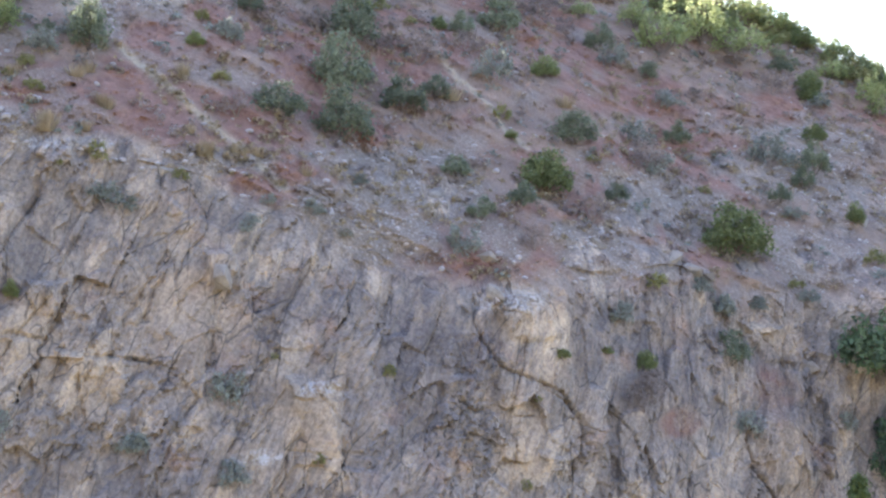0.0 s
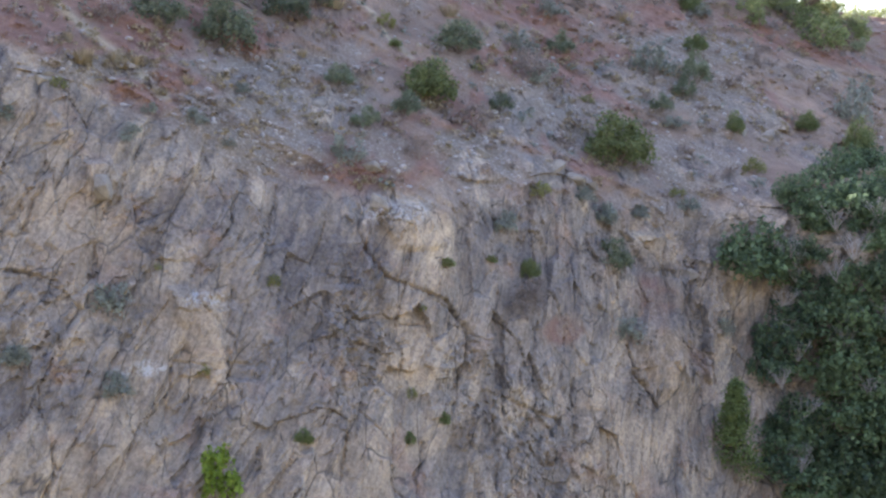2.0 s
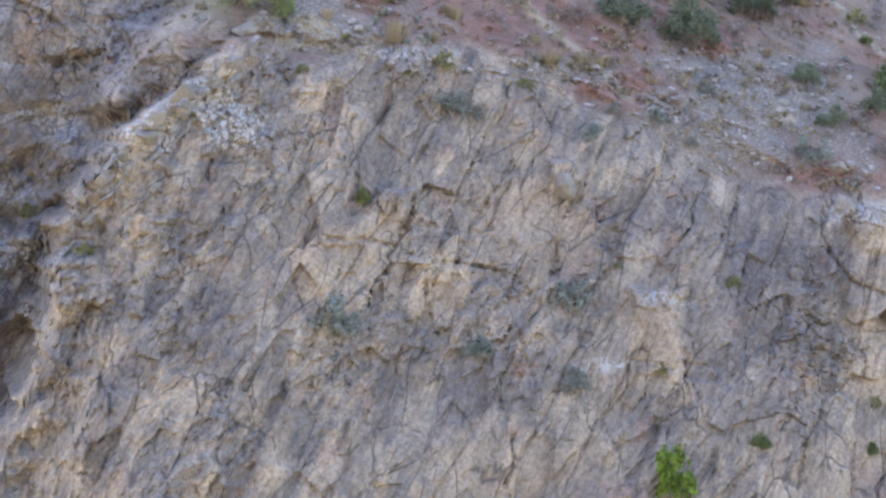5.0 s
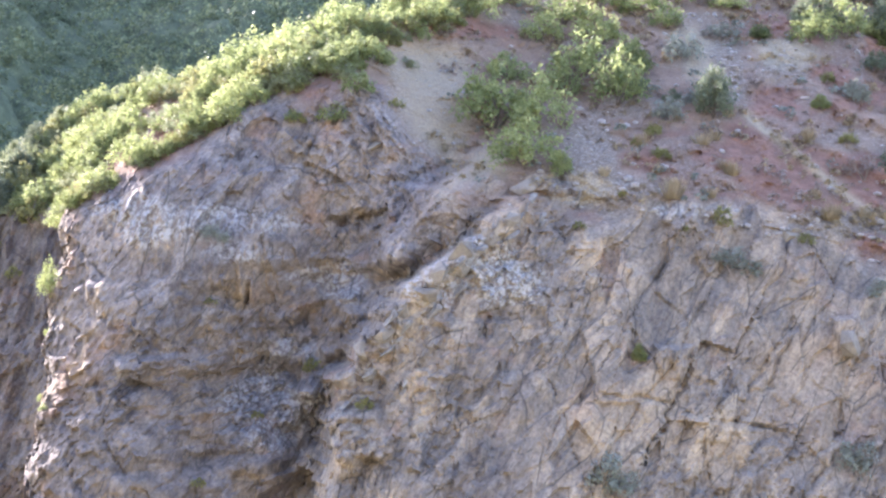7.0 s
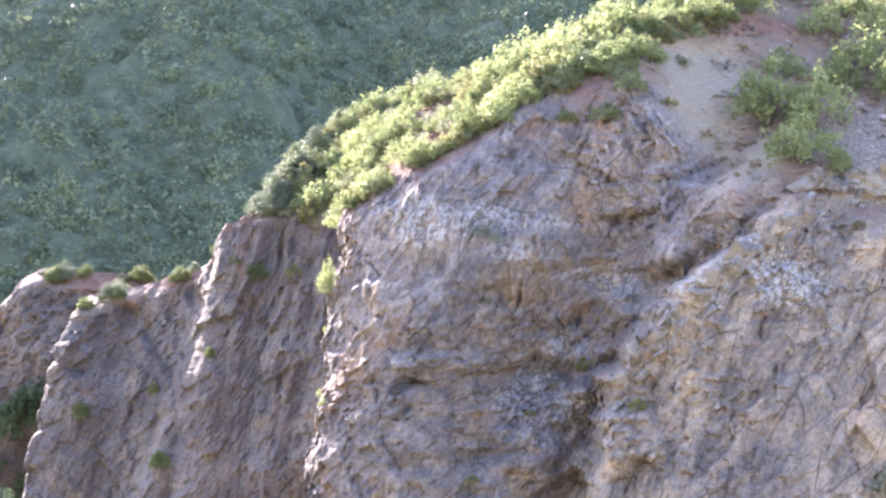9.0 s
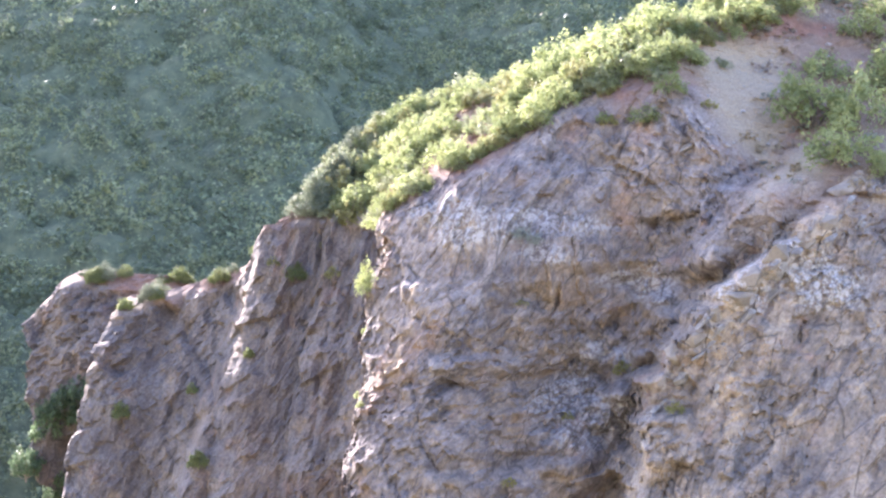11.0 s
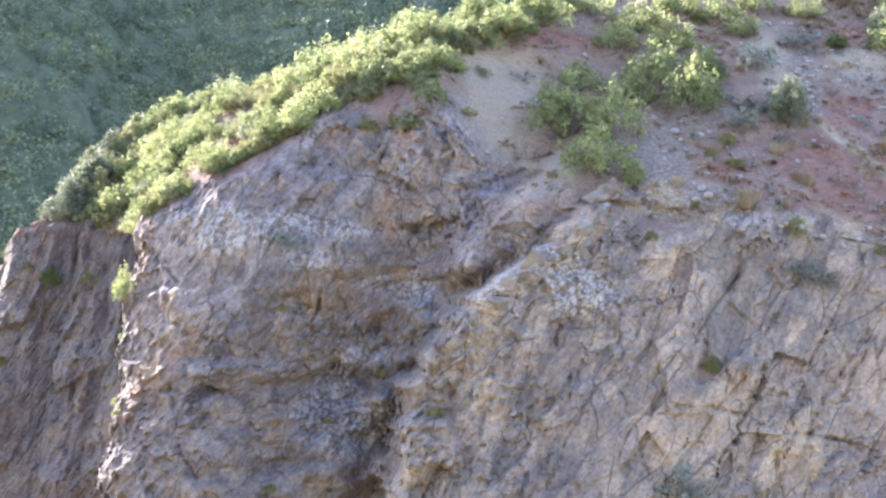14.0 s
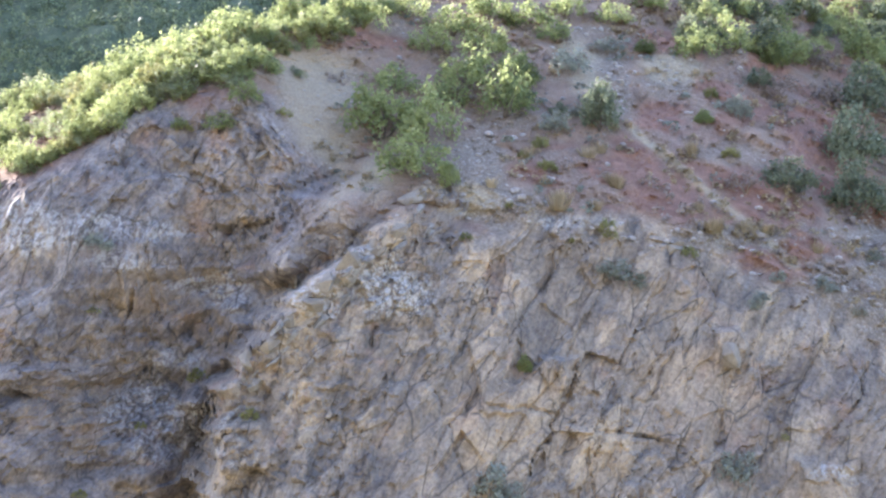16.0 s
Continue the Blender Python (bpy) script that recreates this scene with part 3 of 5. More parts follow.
PLATE = plain_material("plate_rock", (0.13, 0.12, 0.118), (0.34, 0.325, 0.315), 3.5)
BARK = plain_material("bark", (0.09, 0.07, 0.055), (0.22, 0.18, 0.15), 6.0)
TWIG = plain_material("bare_twig", (0.2, 0.19, 0.185), (0.36, 0.34, 0.33), 6.0)
DEAD = plain_material("dead_twigs", (0.16, 0.13, 0.115), (0.3, 0.25, 0.22), 6.0)
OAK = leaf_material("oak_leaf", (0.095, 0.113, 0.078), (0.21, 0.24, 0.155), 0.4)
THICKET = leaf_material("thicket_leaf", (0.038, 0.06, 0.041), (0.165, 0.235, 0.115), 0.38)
# oak leaf again, lighter and yellower: ridge sunlight put into the colour
SUN_OAK = leaf_material("sunlit_oak_leaf", (0.14, 0.175, 0.075), (0.34, 0.375, 0.17), 0.55)
MAHOGANY = leaf_material("mahogany_leaf", (0.095, 0.118, 0.05), (0.22, 0.25, 0.1), 0.35)
SAGE = leaf_material("sage_leaf", (0.14, 0.155, 0.13), (0.27, 0.29, 0.25), 0.25)
# leaves of the other ridge shrubs, paled to carry the low sun
SUN_SAGE = leaf_material("sunlit_silvery_leaf", (0.15, 0.172, 0.1), (0.3, 0.325, 0.195), 0.45)
SUN_YELLOW = leaf_material("sunlit_yellow_leaf", (0.16, 0.165, 0.07), (0.32, 0.315, 0.14), 0.5)
RABBIT = leaf_material("rabbitbrush_leaf", (0.13, 0.135, 0.05), (0.26, 0.25, 0.1), 0.35)
FIR = leaf_material("fir_needle", (0.075, 0.105, 0.035), (0.19, 0.235, 0.08), 0.3)
JUNIPER = leaf_material("juniper_leaf", (0.06, 0.085, 0.045), (0.13, 0.16, 0.08), 0.3)
DEADLEAF = leaf_material("dry_leaf", (0.13, 0.105, 0.095), (0.25, 0.205, 0.18), 0.2)
VIVID = leaf_material("bright_leaf", (0.14, 0.2, 0.03), (0.32, 0.42, 0.07), 0.4)
STRAW = leaf_material("dry_grass_blade", (0.24, 0.19, 0.12), (0.4, 0.33, 0.22), 0.35)
FAR_LEAF = leaf_material("far_leaf", (0.09, 0.12, 0.078), (0.24, 0.275, 0.145), 0.35, 0.12)


# ---- builders ----
def mesh_of(name, verts, faces, mat, smooth=False):
    me = bpy.data.meshes.new(name)
    me.from_pydata([tuple(v) for v in verts] if not isinstance(verts, np.ndarray) else verts.tolist(), [], faces if isinstance(faces, list) else faces.tolist())
    if mat:
        me.materials.append(mat)
    if smooth:
        me.polygons.foreach_set("use_smooth", [True] * len(me.polygons))
    me.update()
    return me


def part(name, me, parent, label=""):
    ob = new(name, me)
    ob.parent = parent
    return tagged(ob, label)


def sheet(name, xs, zs, place, mat, fields=None, smooth=True):
    """A sheet of land over a grid; place(x, z) gives arrays of x, y, z."""
    gx, gz = np.meshgrid(xs, zs)
    p = np.stack([c.ravel() for c in place(gx, gz)], 1)
    w, h = len(xs), len(zs)
    idx = np.arange(w * h).reshape(h, w)
    faces = np.stack([idx[:-1, :-1], idx[:-1, 1:], idx[1:, 1:], idx[1:, :-1]], -1).reshape(-1, 4)
    me = bpy.data.meshes.new(name)
    me.vertices.add(len(p))
    me.vertices.foreach_set("co", p.astype(np.float32).ravel())
    me.loops.add(faces.size)
    me.loops.foreach_set("vertex_index", faces.astype(np.int32).ravel())
    me.polygons.add(len(faces))
    me.polygons.foreach_set("loop_start", np.arange(0, faces.size, 4, dtype=np.int32))
    me.polygons.foreach_set("use_smooth", np.full(len(faces), smooth))
    me.update(calc_edges=True)
    me.materials.append(mat)
    for key, values in (fields(gx, gz, p) if fields else {}).items():
        me.attributes.new(key, "FLOAT", "POINT").data.foreach_set("value", np.clip(values, 0, 1).astype(np.float32).ravel())
    me.validate()
    return new(name, me)


def tube(points, radii, sides=5):
    """A tapered limb through points."""
    verts, faces = [], []
    for n, (p, r) in enumerate(zip(points, radii)):
        p = Vector(p)
        way = (Vector(points[min(n + 1, len(points) - 1)]) - Vector(points[max(n - 1, 0)])).normalized()
        side = way.orthogonal().normalized()
        other = way.cross(side)
        for k in range(sides):
            a = 2 * math.pi * k / sides
            verts.append(tuple(p + (side * math.cos(a) + other * math.sin(a)) * r))
    for n in range(len(points) - 1):
        for k in range(sides):
            a, b = n * sides + k, n * sides + (k + 1) % sides
            faces.append((a, b, b + sides, a + sides))
    return verts, faces


def joined(pieces):
    verts, faces = [], []
    for v, f in pieces:
        base = len(verts)
        verts += list(v)
        faces += [tuple(i + base for i in face) for face in f]
    return verts, faces


def leaves(rng, centres, sizes, count, leaf):
    """Many small leaf sprays round the given clump centres."""
    which = rng.integers(0, len(centres), count)
    way = rng.normal(size=(count, 3))
    way /= np.linalg.norm(way, axis=1, keepdims=True)
    at = centres[which] + way * sizes[which][:, None] * rng.uniform(0.3, 1.3, (count, 1))
    at[:, 2] = np.maximum(at[:, 2], 0.03)
    face = way + rng.normal(size=(count, 3)) * 0.8 + (0, 0, 0.4)
    face /= np.linalg.norm(face, axis=1, keepdims=True)
    a = np.cross(face, rng.normal(size=(count, 3)))
    a /= np.linalg.norm(a, axis=1, keepdims=True)
    b = np.cross(face, a)
    s = leaf * rng.uniform(0.6, 1.4, (count, 1))
    bend = face * s * 0.25
    spray = np.stack([at - a * s, at + a * s * 0.8 - b * s * 0.75 + bend, at + a * s * 0.8 + b * s * 0.75 + bend], 1)
    return spray.reshape(-1, 3), np.arange(count * 3).reshape(-1, 3)


def clumps(rng, wide, high, number, low=0.25):
    """Clump centres filling an uneven dome."""
    pts, sizes = [], []
    for n in range(number):
        a, r = rng.uniform(0, 2 * math.pi), math.sqrt(rng.uniform(0, 1))
        top = high * (0.95 - 0.55 * r * r)
        pts.append((math.cos(a) * r * wide * 0.43, math.sin(a) * r * wide * 0.43, high * low + (top - high * low) * rng.uniform(0.15, 0.95)))
        sizes.append(rng.uniform(0.07, 0.16) * wide)
    return np.array(pts), np.array(sizes)


def shrub(name, seed, wide, high, number, count, leaf, leaf_mat, wood_mat, label, category, low=0.25, stems=5):
    """A shrub one metre-scale unit as given: stems from the root and a crown of leaf sprays."""
    rng = np.random.default_rng(seed)
    centres, sizes = clumps(rng, wide, high, number, low)
    ob = new(name)
    verts = [(0.02 * wide * math.cos(a), 0.02 * wide * math.sin(a), -0.15 * high) for a in (0.8, 2.4, 3.9, 5.5)]
    faces = []
    for n in range(min(stems, number)):
        tip = Vector(centres[n])
        mid = tip * 0.5 + Vector(rng.normal(size=3)) * wide * 0.04
        v, f = tube([tip * 0.1, mid, tip, tip + (tip - mid) * 0.3], [wide * 0.016, wide * 0.012, wide * 0.007, wide * 0.003], 3)
        base = len(verts)
        verts += v
        faces += [tuple(i + base for i in face) for face in f] + [(k, (k + 1) % 4, base + (k + 1) % 3, base + k % 3) for k in range(3)]
    part("trunk", mesh_of("trunk", verts, faces, wood_mat), ob)
    part("crown", mesh_of("crown", *leaves(rng, centres, sizes, count, leaf), leaf_mat), ob)
    return tagged(ob, label, category)

# ---- the large structure ----
HILL = {}


def main_place(gx, gs):
    crest = along(gx, CREST)
    brow = np.minimum(along(gx, EDGE) + 1.5, crest - 0.5)
    z = np.where(gs < 0.1, -30 + 80 * gs, np.where(gs < 0.7, -22 + (gs - 0.1) / 0.6 * (brow + 22), brow + (np.minimum(gs, 1) - 0.7) / 0.3 * (crest - brow)))
    y, HILL["rock"], HILL["slab"] = main_land(gx, np.minimum(z, crest))
    over = np.maximum(gs - 1, 0) * 60
    yc = main_land(gx[:1], crest[:1])[0]
    y = np.where(gs <= 1, y, yc + over)
    z = np.where(gs <= 1, z, crest + 0.6 * (1 - np.exp(-over / 2)) - 0.15 * over + 0.6 * fbm(gx / 5, over / 5, 41, 3) * np.minimum(over, 1))
    return gx, y, z


def main_fields(gx, gs, p):
    x, y, z = p[:, 0], p[:, 1], p[:, 2]
    rock, slab = HILL["rock"].ravel(), HILL["slab"].ravel()
    rock = np.where(gs.ravel() <= 1, rock, 0)
    red = np.maximum(patches(x, z, RED, 500), step(0.1, 0.4, fbm(x / 6, z / 3, 505, 4) + 0.1))
    scree = np.maximum(patches(x, z, SCREE, 520), 0.6 * step(0.1, 0.35, fbm(x / 3, z / 1.6, 525, 4)))
    bare = chute(x, z)
    left = np.interp(z, *zip(*RIB)) - x
    spine = np.exp(-((left + 0.2 + 0.5 * fbm(x, z, 535, 3)) / 0.6) ** 2) * step(3, 1, z) * rock
    red, scree = red * (1 - 0.8 * bare), scree * (1 - 0.8 * bare)
    # pale sand on the arm's top, sunlight included in its pale colour
    lit_sand = np.exp(-(near_way(x + 0.5, z - 0.6, ARM[:2]) / 0.9) ** 2)
    rock = rock * (1 - 0.85 * lit_sand)
    rill = 0.0 * x
    for line in RILLS:
        rill = np.maximum(rill, np.exp(-(near_line(x + 0.4 * fbm(x, z, 530, 3), z, *line) / 0.24) ** 2))
    return {"rock": rock * (1 - 0.85 * patches(x, z, RED[15:17], 507)), "red": red, "scree": scree, "pale": np.maximum(np.maximum(patches(x, z, LICHEN, 540) * rock, spine * step(-0.1, 0.2, fbm(x, z, 537, 3)) * 0.55), np.maximum(rill, np.maximum(np.maximum(0.75 * bare, 0.7 * patches(x, z, SUNLIT_SOIL, 580)), lit_sand)) * (1 - rock)),
            "fresh": patches(x, z, FRESH, 550), "dark": patches(x, z, DARK, 560), "slab": slab, "brown": step(0.3, 2.0, left + fbm(x / 3, z / 3, 575, 3))}


fronts = np.concatenate([np.linspace(0, 0.1, 10, endpoint=False), np.linspace(0.1, 0.7, 275, endpoint=False), np.linspace(0.7, 1.0, 130), np.linspace(1.01, 1.7, 20)])
columns = np.concatenate([np.arange(-36, -27, 0.12), np.arange(-27, 52, 0.095), np.arange(52, 76, 0.18), np.arange(76, 112, 0.8)])
hill = sheet("hill_main", columns, fronts, main_place, LAND, main_fields, False)
tagged(hill, "shaded tan and grey rock face under a red soil slope", "hillside", kind="structure")


BACK_CREST = ((-48, 2.6), (-47.5, 3.4), (-44.2, 3.8), (-43.2, 8), (-42.2, 11.2), (-40, 13.2), (-36, 14.6), (-27, 18.0), (-22, 20.5), (-10, 24))


BACK = {}


def back_place(gx, gs):
    top = back_face(gx, 0 * gx)[1]
    crest = np.where(gx < -47.6, top + 1.4, along(gx, BACK_CREST))
    z = -30 + np.minimum(gs, 1) * (crest + 30)
    y, BACK["rock"], BACK["slab"] = back_land(gx, z)
    over = np.maximum(gs - 1, 0) * 60
    return gx, y + over, z - 0.25 * over


def back_fields(gx, gs, p):
    x, z = p[:, 0], p[:, 2]
    rock, slab = BACK["rock"].ravel(), BACK["slab"].ravel()
    return {"rock": rock, "red": step(0.0, 0.25, fbm(x / 8, z / 5, 540, 4) + 0.1), "scree": 0.4 + 0 * x, "pale": 0.25 * step(0.0, 0.3, fbm(x / 4, z / 2, 550, 3)),
            "fresh": 0.25 * step(0.05, 0.3, fbm(x / 3, z / 6, 555, 4)), "dark": step(0.05, 0.3, fbm(x / 3, z / 7, 565, 4)), "slab": slab, "brown": 0.5 + 0.4 * step(0.0, 0.2, fbm(x / 5, z / 7, 585, 4))}


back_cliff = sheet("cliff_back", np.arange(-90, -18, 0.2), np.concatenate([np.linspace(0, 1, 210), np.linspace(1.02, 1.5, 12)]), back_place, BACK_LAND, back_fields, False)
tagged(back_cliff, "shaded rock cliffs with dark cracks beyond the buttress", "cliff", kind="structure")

far_columns = np.concatenate([np.arange(-420, -250, 5.0), np.arange(-250, 10, 1.2), np.arange(10, 260, 6.0)])
far_rows = np.concatenate([np.arange(130, 145, 3.0), np.arange(145, 360, 1.3), np.arange(360, 620, 4.0)])
far = sheet("hillside_far", far_columns, far_rows, lambda gx, gy: (gx, gy, far_height(gx, gy) + 0.9 * canopy(gx, gy)), FAR_SOIL, smooth=False)
tagged(far, "distant shaded hillside overgrown with green scrub", "hillside", kind="structure")


def valley_place(gx, gy):
    # unseen slope behind the camera, added to bounce warm sunlight at the cliffs
    behind = 120 * step(70, 330, -gy) * step(700, 420, np.abs(gx))
    return gx, gy, -29 + 1.5 * fbm(gx / 30, gy / 30, 950, 3) + behind * (1 + 0.3 * fbm(gx / 60, gy / 60, 955, 4))


bent = np.sign(np.linspace(-1, 1, 161)) * np.abs(np.linspace(-1, 1, 161)) ** 3 * 3000
ground = sheet("ground", bent, bent, valley_place, VALLEY)
tagged(ground, "dry grassy valley floor, and an unseen slope added to bounce warm light", "ground", kind="structure")

# ---- plants of the main hill: x, height on the slope, width, height of each ----
OAKS = (
    (5.7, 7.5, 2.1, 2.4), (18.6, 3.3, 2.8, 2.8), (19.4, 5.9, 3.1, 3.4), (21.7, 9.5, 3, 3), (14.9, 4.4, 2.7, 1.7), (23.2, 5.1, 2.4, 2),
    (25.6, 6, 1.6, 1.4), (33.2, 11.1, 2.6, 2.2), (33.7, 12.8, 2.3, 1.7), (33.5, 3.5, 2.9, 1.8), (27.6, -0.1, 1.5, 1.3), (24.6, 1.5, 1.5, 1.1),
    (24.9, -0.7, 1.4, 1.1), (34.4, 0.2, 1.3, 1), (43, 3.8, 1.7, 1.5), (50.7, 1, 1.5, 1.5), (47.7, 0.2, 1.3, 1.1), (38.4, -8.4, 1.9, 1.8),
    (52.2, 2, 1.7, 2.2),
)
DARK_SHRUBS = (
    (29.9, 0.7, 3.4, 2.8), (41.9, -2.9, 4.2, 3.5), (54.5, 4.3, 1.8, 1.4), (52.3, -1.2, 1.3, 1.6), (34.4, 7.9, 2.2, 1.5), (28.3, 10.9, 1.1, 1),
    (29.3, 3.7, 0.9, 0.6), (58, 8.2, 2.1, 1.8), (1.7, -3.9, 0.7, 0.9), (57.8, 7.3, 1.9, 2.2), (59.1, -1.1, 1.6, 1.7), (61.8, -2.6, 2.3, 2.7),
    (11.4, 8.2, 1.1, 0.9), (18.6, -14.3, 0.9, 0.8), (8.9, 12.7, 1.5, 1), (2.2, 10.1, 1.5, 1.5), (32.3, -8.2, 1.2, 1.2), (27.2, -7.3, 0.7, 0.5),
    (30, -7.3, 0.6, 0.4), (25.9, -14.3, 0.6, 0.7), (24, -15, 0.7, 0.7),
)
SAGES = (
    (10.7, -8.6, 1.7, 1.8), (29.8, 7.1, 2.1, 2.5), (23.1, -2.5, 1.7, 1.7), (39, 3.5, 2.1, 1.6), (39.5, 1.7, 2.1, 1.5), (49.3, 2.4, 2.7, 2.3),
    (38.5, -6, 1.5, 1.4), (31.4, -5.9, 1.2, 1.1), (38.5, -11.9, 1.6, 1.6), (6.4, -10.3, 1.2, 1), (10.6, -11.8, 1.3, 1.1), (5.9, -0.3, 2.1, 1.3),
    (12.2, -1.3, 1.1, 0.9), (15.5, -0.5, 1.1, 0.8), (13.3, -0.1, 0.7, 0.7), (16.9, -1.6, 0.7, 0.6), (13.4, 8.6, 1.3, 1.3), (58.2, 6.8, 1.7, 1.3),
    (44.2, 6.4, 2, 1.2), (41.8, 9.2, 2, 1.8), (64.9, -0.8, 2.6, 3.2), (0.9, -9.2, 1.5, 1.3),
)
MORE_SAGES = (
    (5.5, 8.1, 2.1, 1.8), (4.5, 10.9, 1.9, 1.9), (3.4, 7.2, 1.7, 1.3), (6.8, 12.6, 2, 1.1), (13.4, 8.7, 1.3, 1.2), (38.9, -6, 1.4, 1),
    (41.6, -5.8, 1.1, 0.8), (-16.8, 1.3, 1.5, 0.8), (0.3, -8.8, 1.6, 1.4), (45.7, -12.3, 1.2, 1.3), (6.6, -10.2, 1, 1), (18.5, 0.9, 0.8, 0.7),
    (48, -0.9, 1.3, 1), (45, -5.6, 1.3, 1), (37.2, -4.7, 1.2, 0.9), (-2.1, 6.1, 0.8, 0.5),
)
DEAD_SHRUBS = (
    (36.5, 12.1, 2.4, 2), (25.5, 8.2, 2.4, 2.1), (27.2, -2.3, 1.2, 1.2), (32, -0.8, 1.6, 1.5), (38.3, 2, 2.1, 2), (31.5, -10, 1.8, 1.7),
    (54.1, 7.7, 2.4, 1.9), (59.5, 3.2, 1.7, 1.8), (12.7, 4.3, 1.8, 1.2), (54, 14.7, 2.6, 1.8), (19.5, 9.9, 2, 1.7), (29.5, 9.1, 1.7, 1.7),
    (19.5, 12.7, 1.7, 1.5), (32.2, -9.7, 1.4, 1.7),
)
RABBITBRUSH = (
    (2.7, 6.4, 1, 0.7), (3, 5.2, 0.9, 0.6), (12.4, 6.2, 0.9, 0.7), (12.2, 10, 0.8, 0.7), (5.6, 1.9, 1, 0.8), (24.7, 12, 1.3, 1),
    (29.3, 4.9, 1.2, 1.2), (34.1, 2.4, 0.9, 0.6), (34.1, -4.3, 1.5, 1.1), (51.2, -3.5, 1.8, 1.3), (18.1, -7.7, 0.7, 0.6), (14.5, -11.2, 0.6, 0.6),
    (27.1, -7.3, 0.8, 0.6), (29.9, -7.2, 0.6, 0.4), (24.4, -13, 0.6, 0.6), (2.7, 6.6, 0.8, 0.6), (2.8, 5.3, 0.8, 0.6), (1.8, 5.9, 0.7, 0.5),
    (5.5, 2.2, 0.9, 0.9),
)
MORE_RABBITBRUSH = (
    (3.7, 1.7, 0.6, 0.5), (-0.8, 1.8, 0.7, 0.5), (1.1, 3.3, 0.7, 0.5), (12.1, 9.9, 0.9, 0.7), (12.2, 6.2, 0.9, 0.7), (11.4, 8.3, 0.8, 0.7),
    (9.2, 1.1, 0.9, 0.7), (1.7, -3.8, 0.7, 0.8), (-13.8, 6.9, 0.9, 0.6), (-9.3, 7.6, 0.9, 0.6), (18.1, -7.5, 0.6, 0.5), (12.9, -6.8, 0.4, 0.4),
    (25.5, -9.2, 0.4, 0.4), (-17.1, -9.2, 0.7, 0.6), (-17, -1.4, 0.8, 0.4), (-12.8, -4.5, 1.1, 0.9), (-9.7, -5.7, 0.8, 0.7), (-15.1, -6.5, 0.6, 0.5),
    (26.3, 11.2, 1, 0.6), (42.4, 0.7, 1, 0.6), (44.6, -4.7, 1.1, 0.7),
)
STRAW_TUFTS = (
    (3.3, 3.3, 1.3, 0.8), (6.2, 4.4, 0.9, 0.6), (10.3, 6.4, 0.9, 0.7), (10.6, 2.3, 0.9, 0.8), (12.1, 2.4, 0.8, 0.6), (13.2, 2.3, 0.8, 0.5),
    (10, 3.3, 0.6, 0.5), (2, 5.9, 0.8, 0.6), (4.9, 6, 1.1, 0.6), (5.1, 3.3, 0.8, 0.5), (0.3, 4.3, 0.7, 0.5), (3.4, 3.7, 0.9, 0.6), (6, 4.6, 0.9, 0.6),
    (10.4, 2.3, 1.1, 0.7), (12.5, 2.1, 1, 0.6), (5.6, 6.3, 0.8, 0.6), (23.2, 3, 0.8, 0.5), (15.5, 1.4, 0.8, 0.5), (26.6, 6, 1.3, 0.8),
    (34.6, 5.9, 1.4, 0.8), (50.2, 6.2, 1.4, 0.9),
)
LIT_OAKS = (
    (-4.9, 6.9, 4.2, 3.8), (-2.6, 6.6, 3.6, 3.4), (-3.3, 4.7, 4.0, 3.0), (-1.6, 4.2, 1.1, 1.6), (-0.9, 9.8, 3.6, 3.0), (1.0, 8.3, 3.2, 3.2),
    (-1.8, 13.4, 3.5, 2.3), (2.3, 14, 2.9, 2.2), (13.9, 13, 2.8, 2.8), (11.9, 13.5, 1.8, 1.5), (17.8, 15.5, 2.6, 2), (21.7, 15.4, 2, 1.6),
    (16.6, 12.2, 2.1, 2.1), (23.8, 14.7, 2, 1.6), (-6.2, 13.3, 2.7, 2.1), (-8.5, 12.7, 2.6, 1.7), (-4.3, 14.5, 2.8, 1.9), (7.4, 14.8, 2.4, 1.7),
    (-11, 8.2, 1.8, 1.4), (-12.1, 6.9, 2, 1.3),
)
RIGHT_OAKS = (
    (47.1, 10.7, 4.5, 4.1), (51.5, 11.9, 4.6, 4.2), (54.1, 11, 4.6, 2.6), (61.6, 12.1, 2.9, 2.2), (64.3, 11, 2.9, 2), (58.9, 13.2, 4.5, 3.1),
    (61.7, 9.4, 2.7, 1.8), (46.3, 12.8, 3.5, 2.7), (42.1, 13.4, 2.2, 1.5), (63.1, 7.1, 2.6, 3), (67.1, 7.9, 4.1, 2.7), (68.2, 4.8, 4, 3.1),
    (76, 7.2, 2.5, 1.7), (63.2, 6.4, 1.7, 1.5), (68.5, 6.4, 3.5, 2.2), (51, 14.1, 4.3, 2.6), (56.2, 14.4, 4.5, 2.7),
)
LEDGE_SHRUBS = (
    (-24.6, -1, 1.2, 1.9), (-14, 7, 0.9, 0.7), (-14, 8.6, 1.3, 1), (-25, -2.9, 0.5, 0.5), (-25, -5.8, 0.5, 0.5), (-24.1, -6, 0.5, 0.4),
)
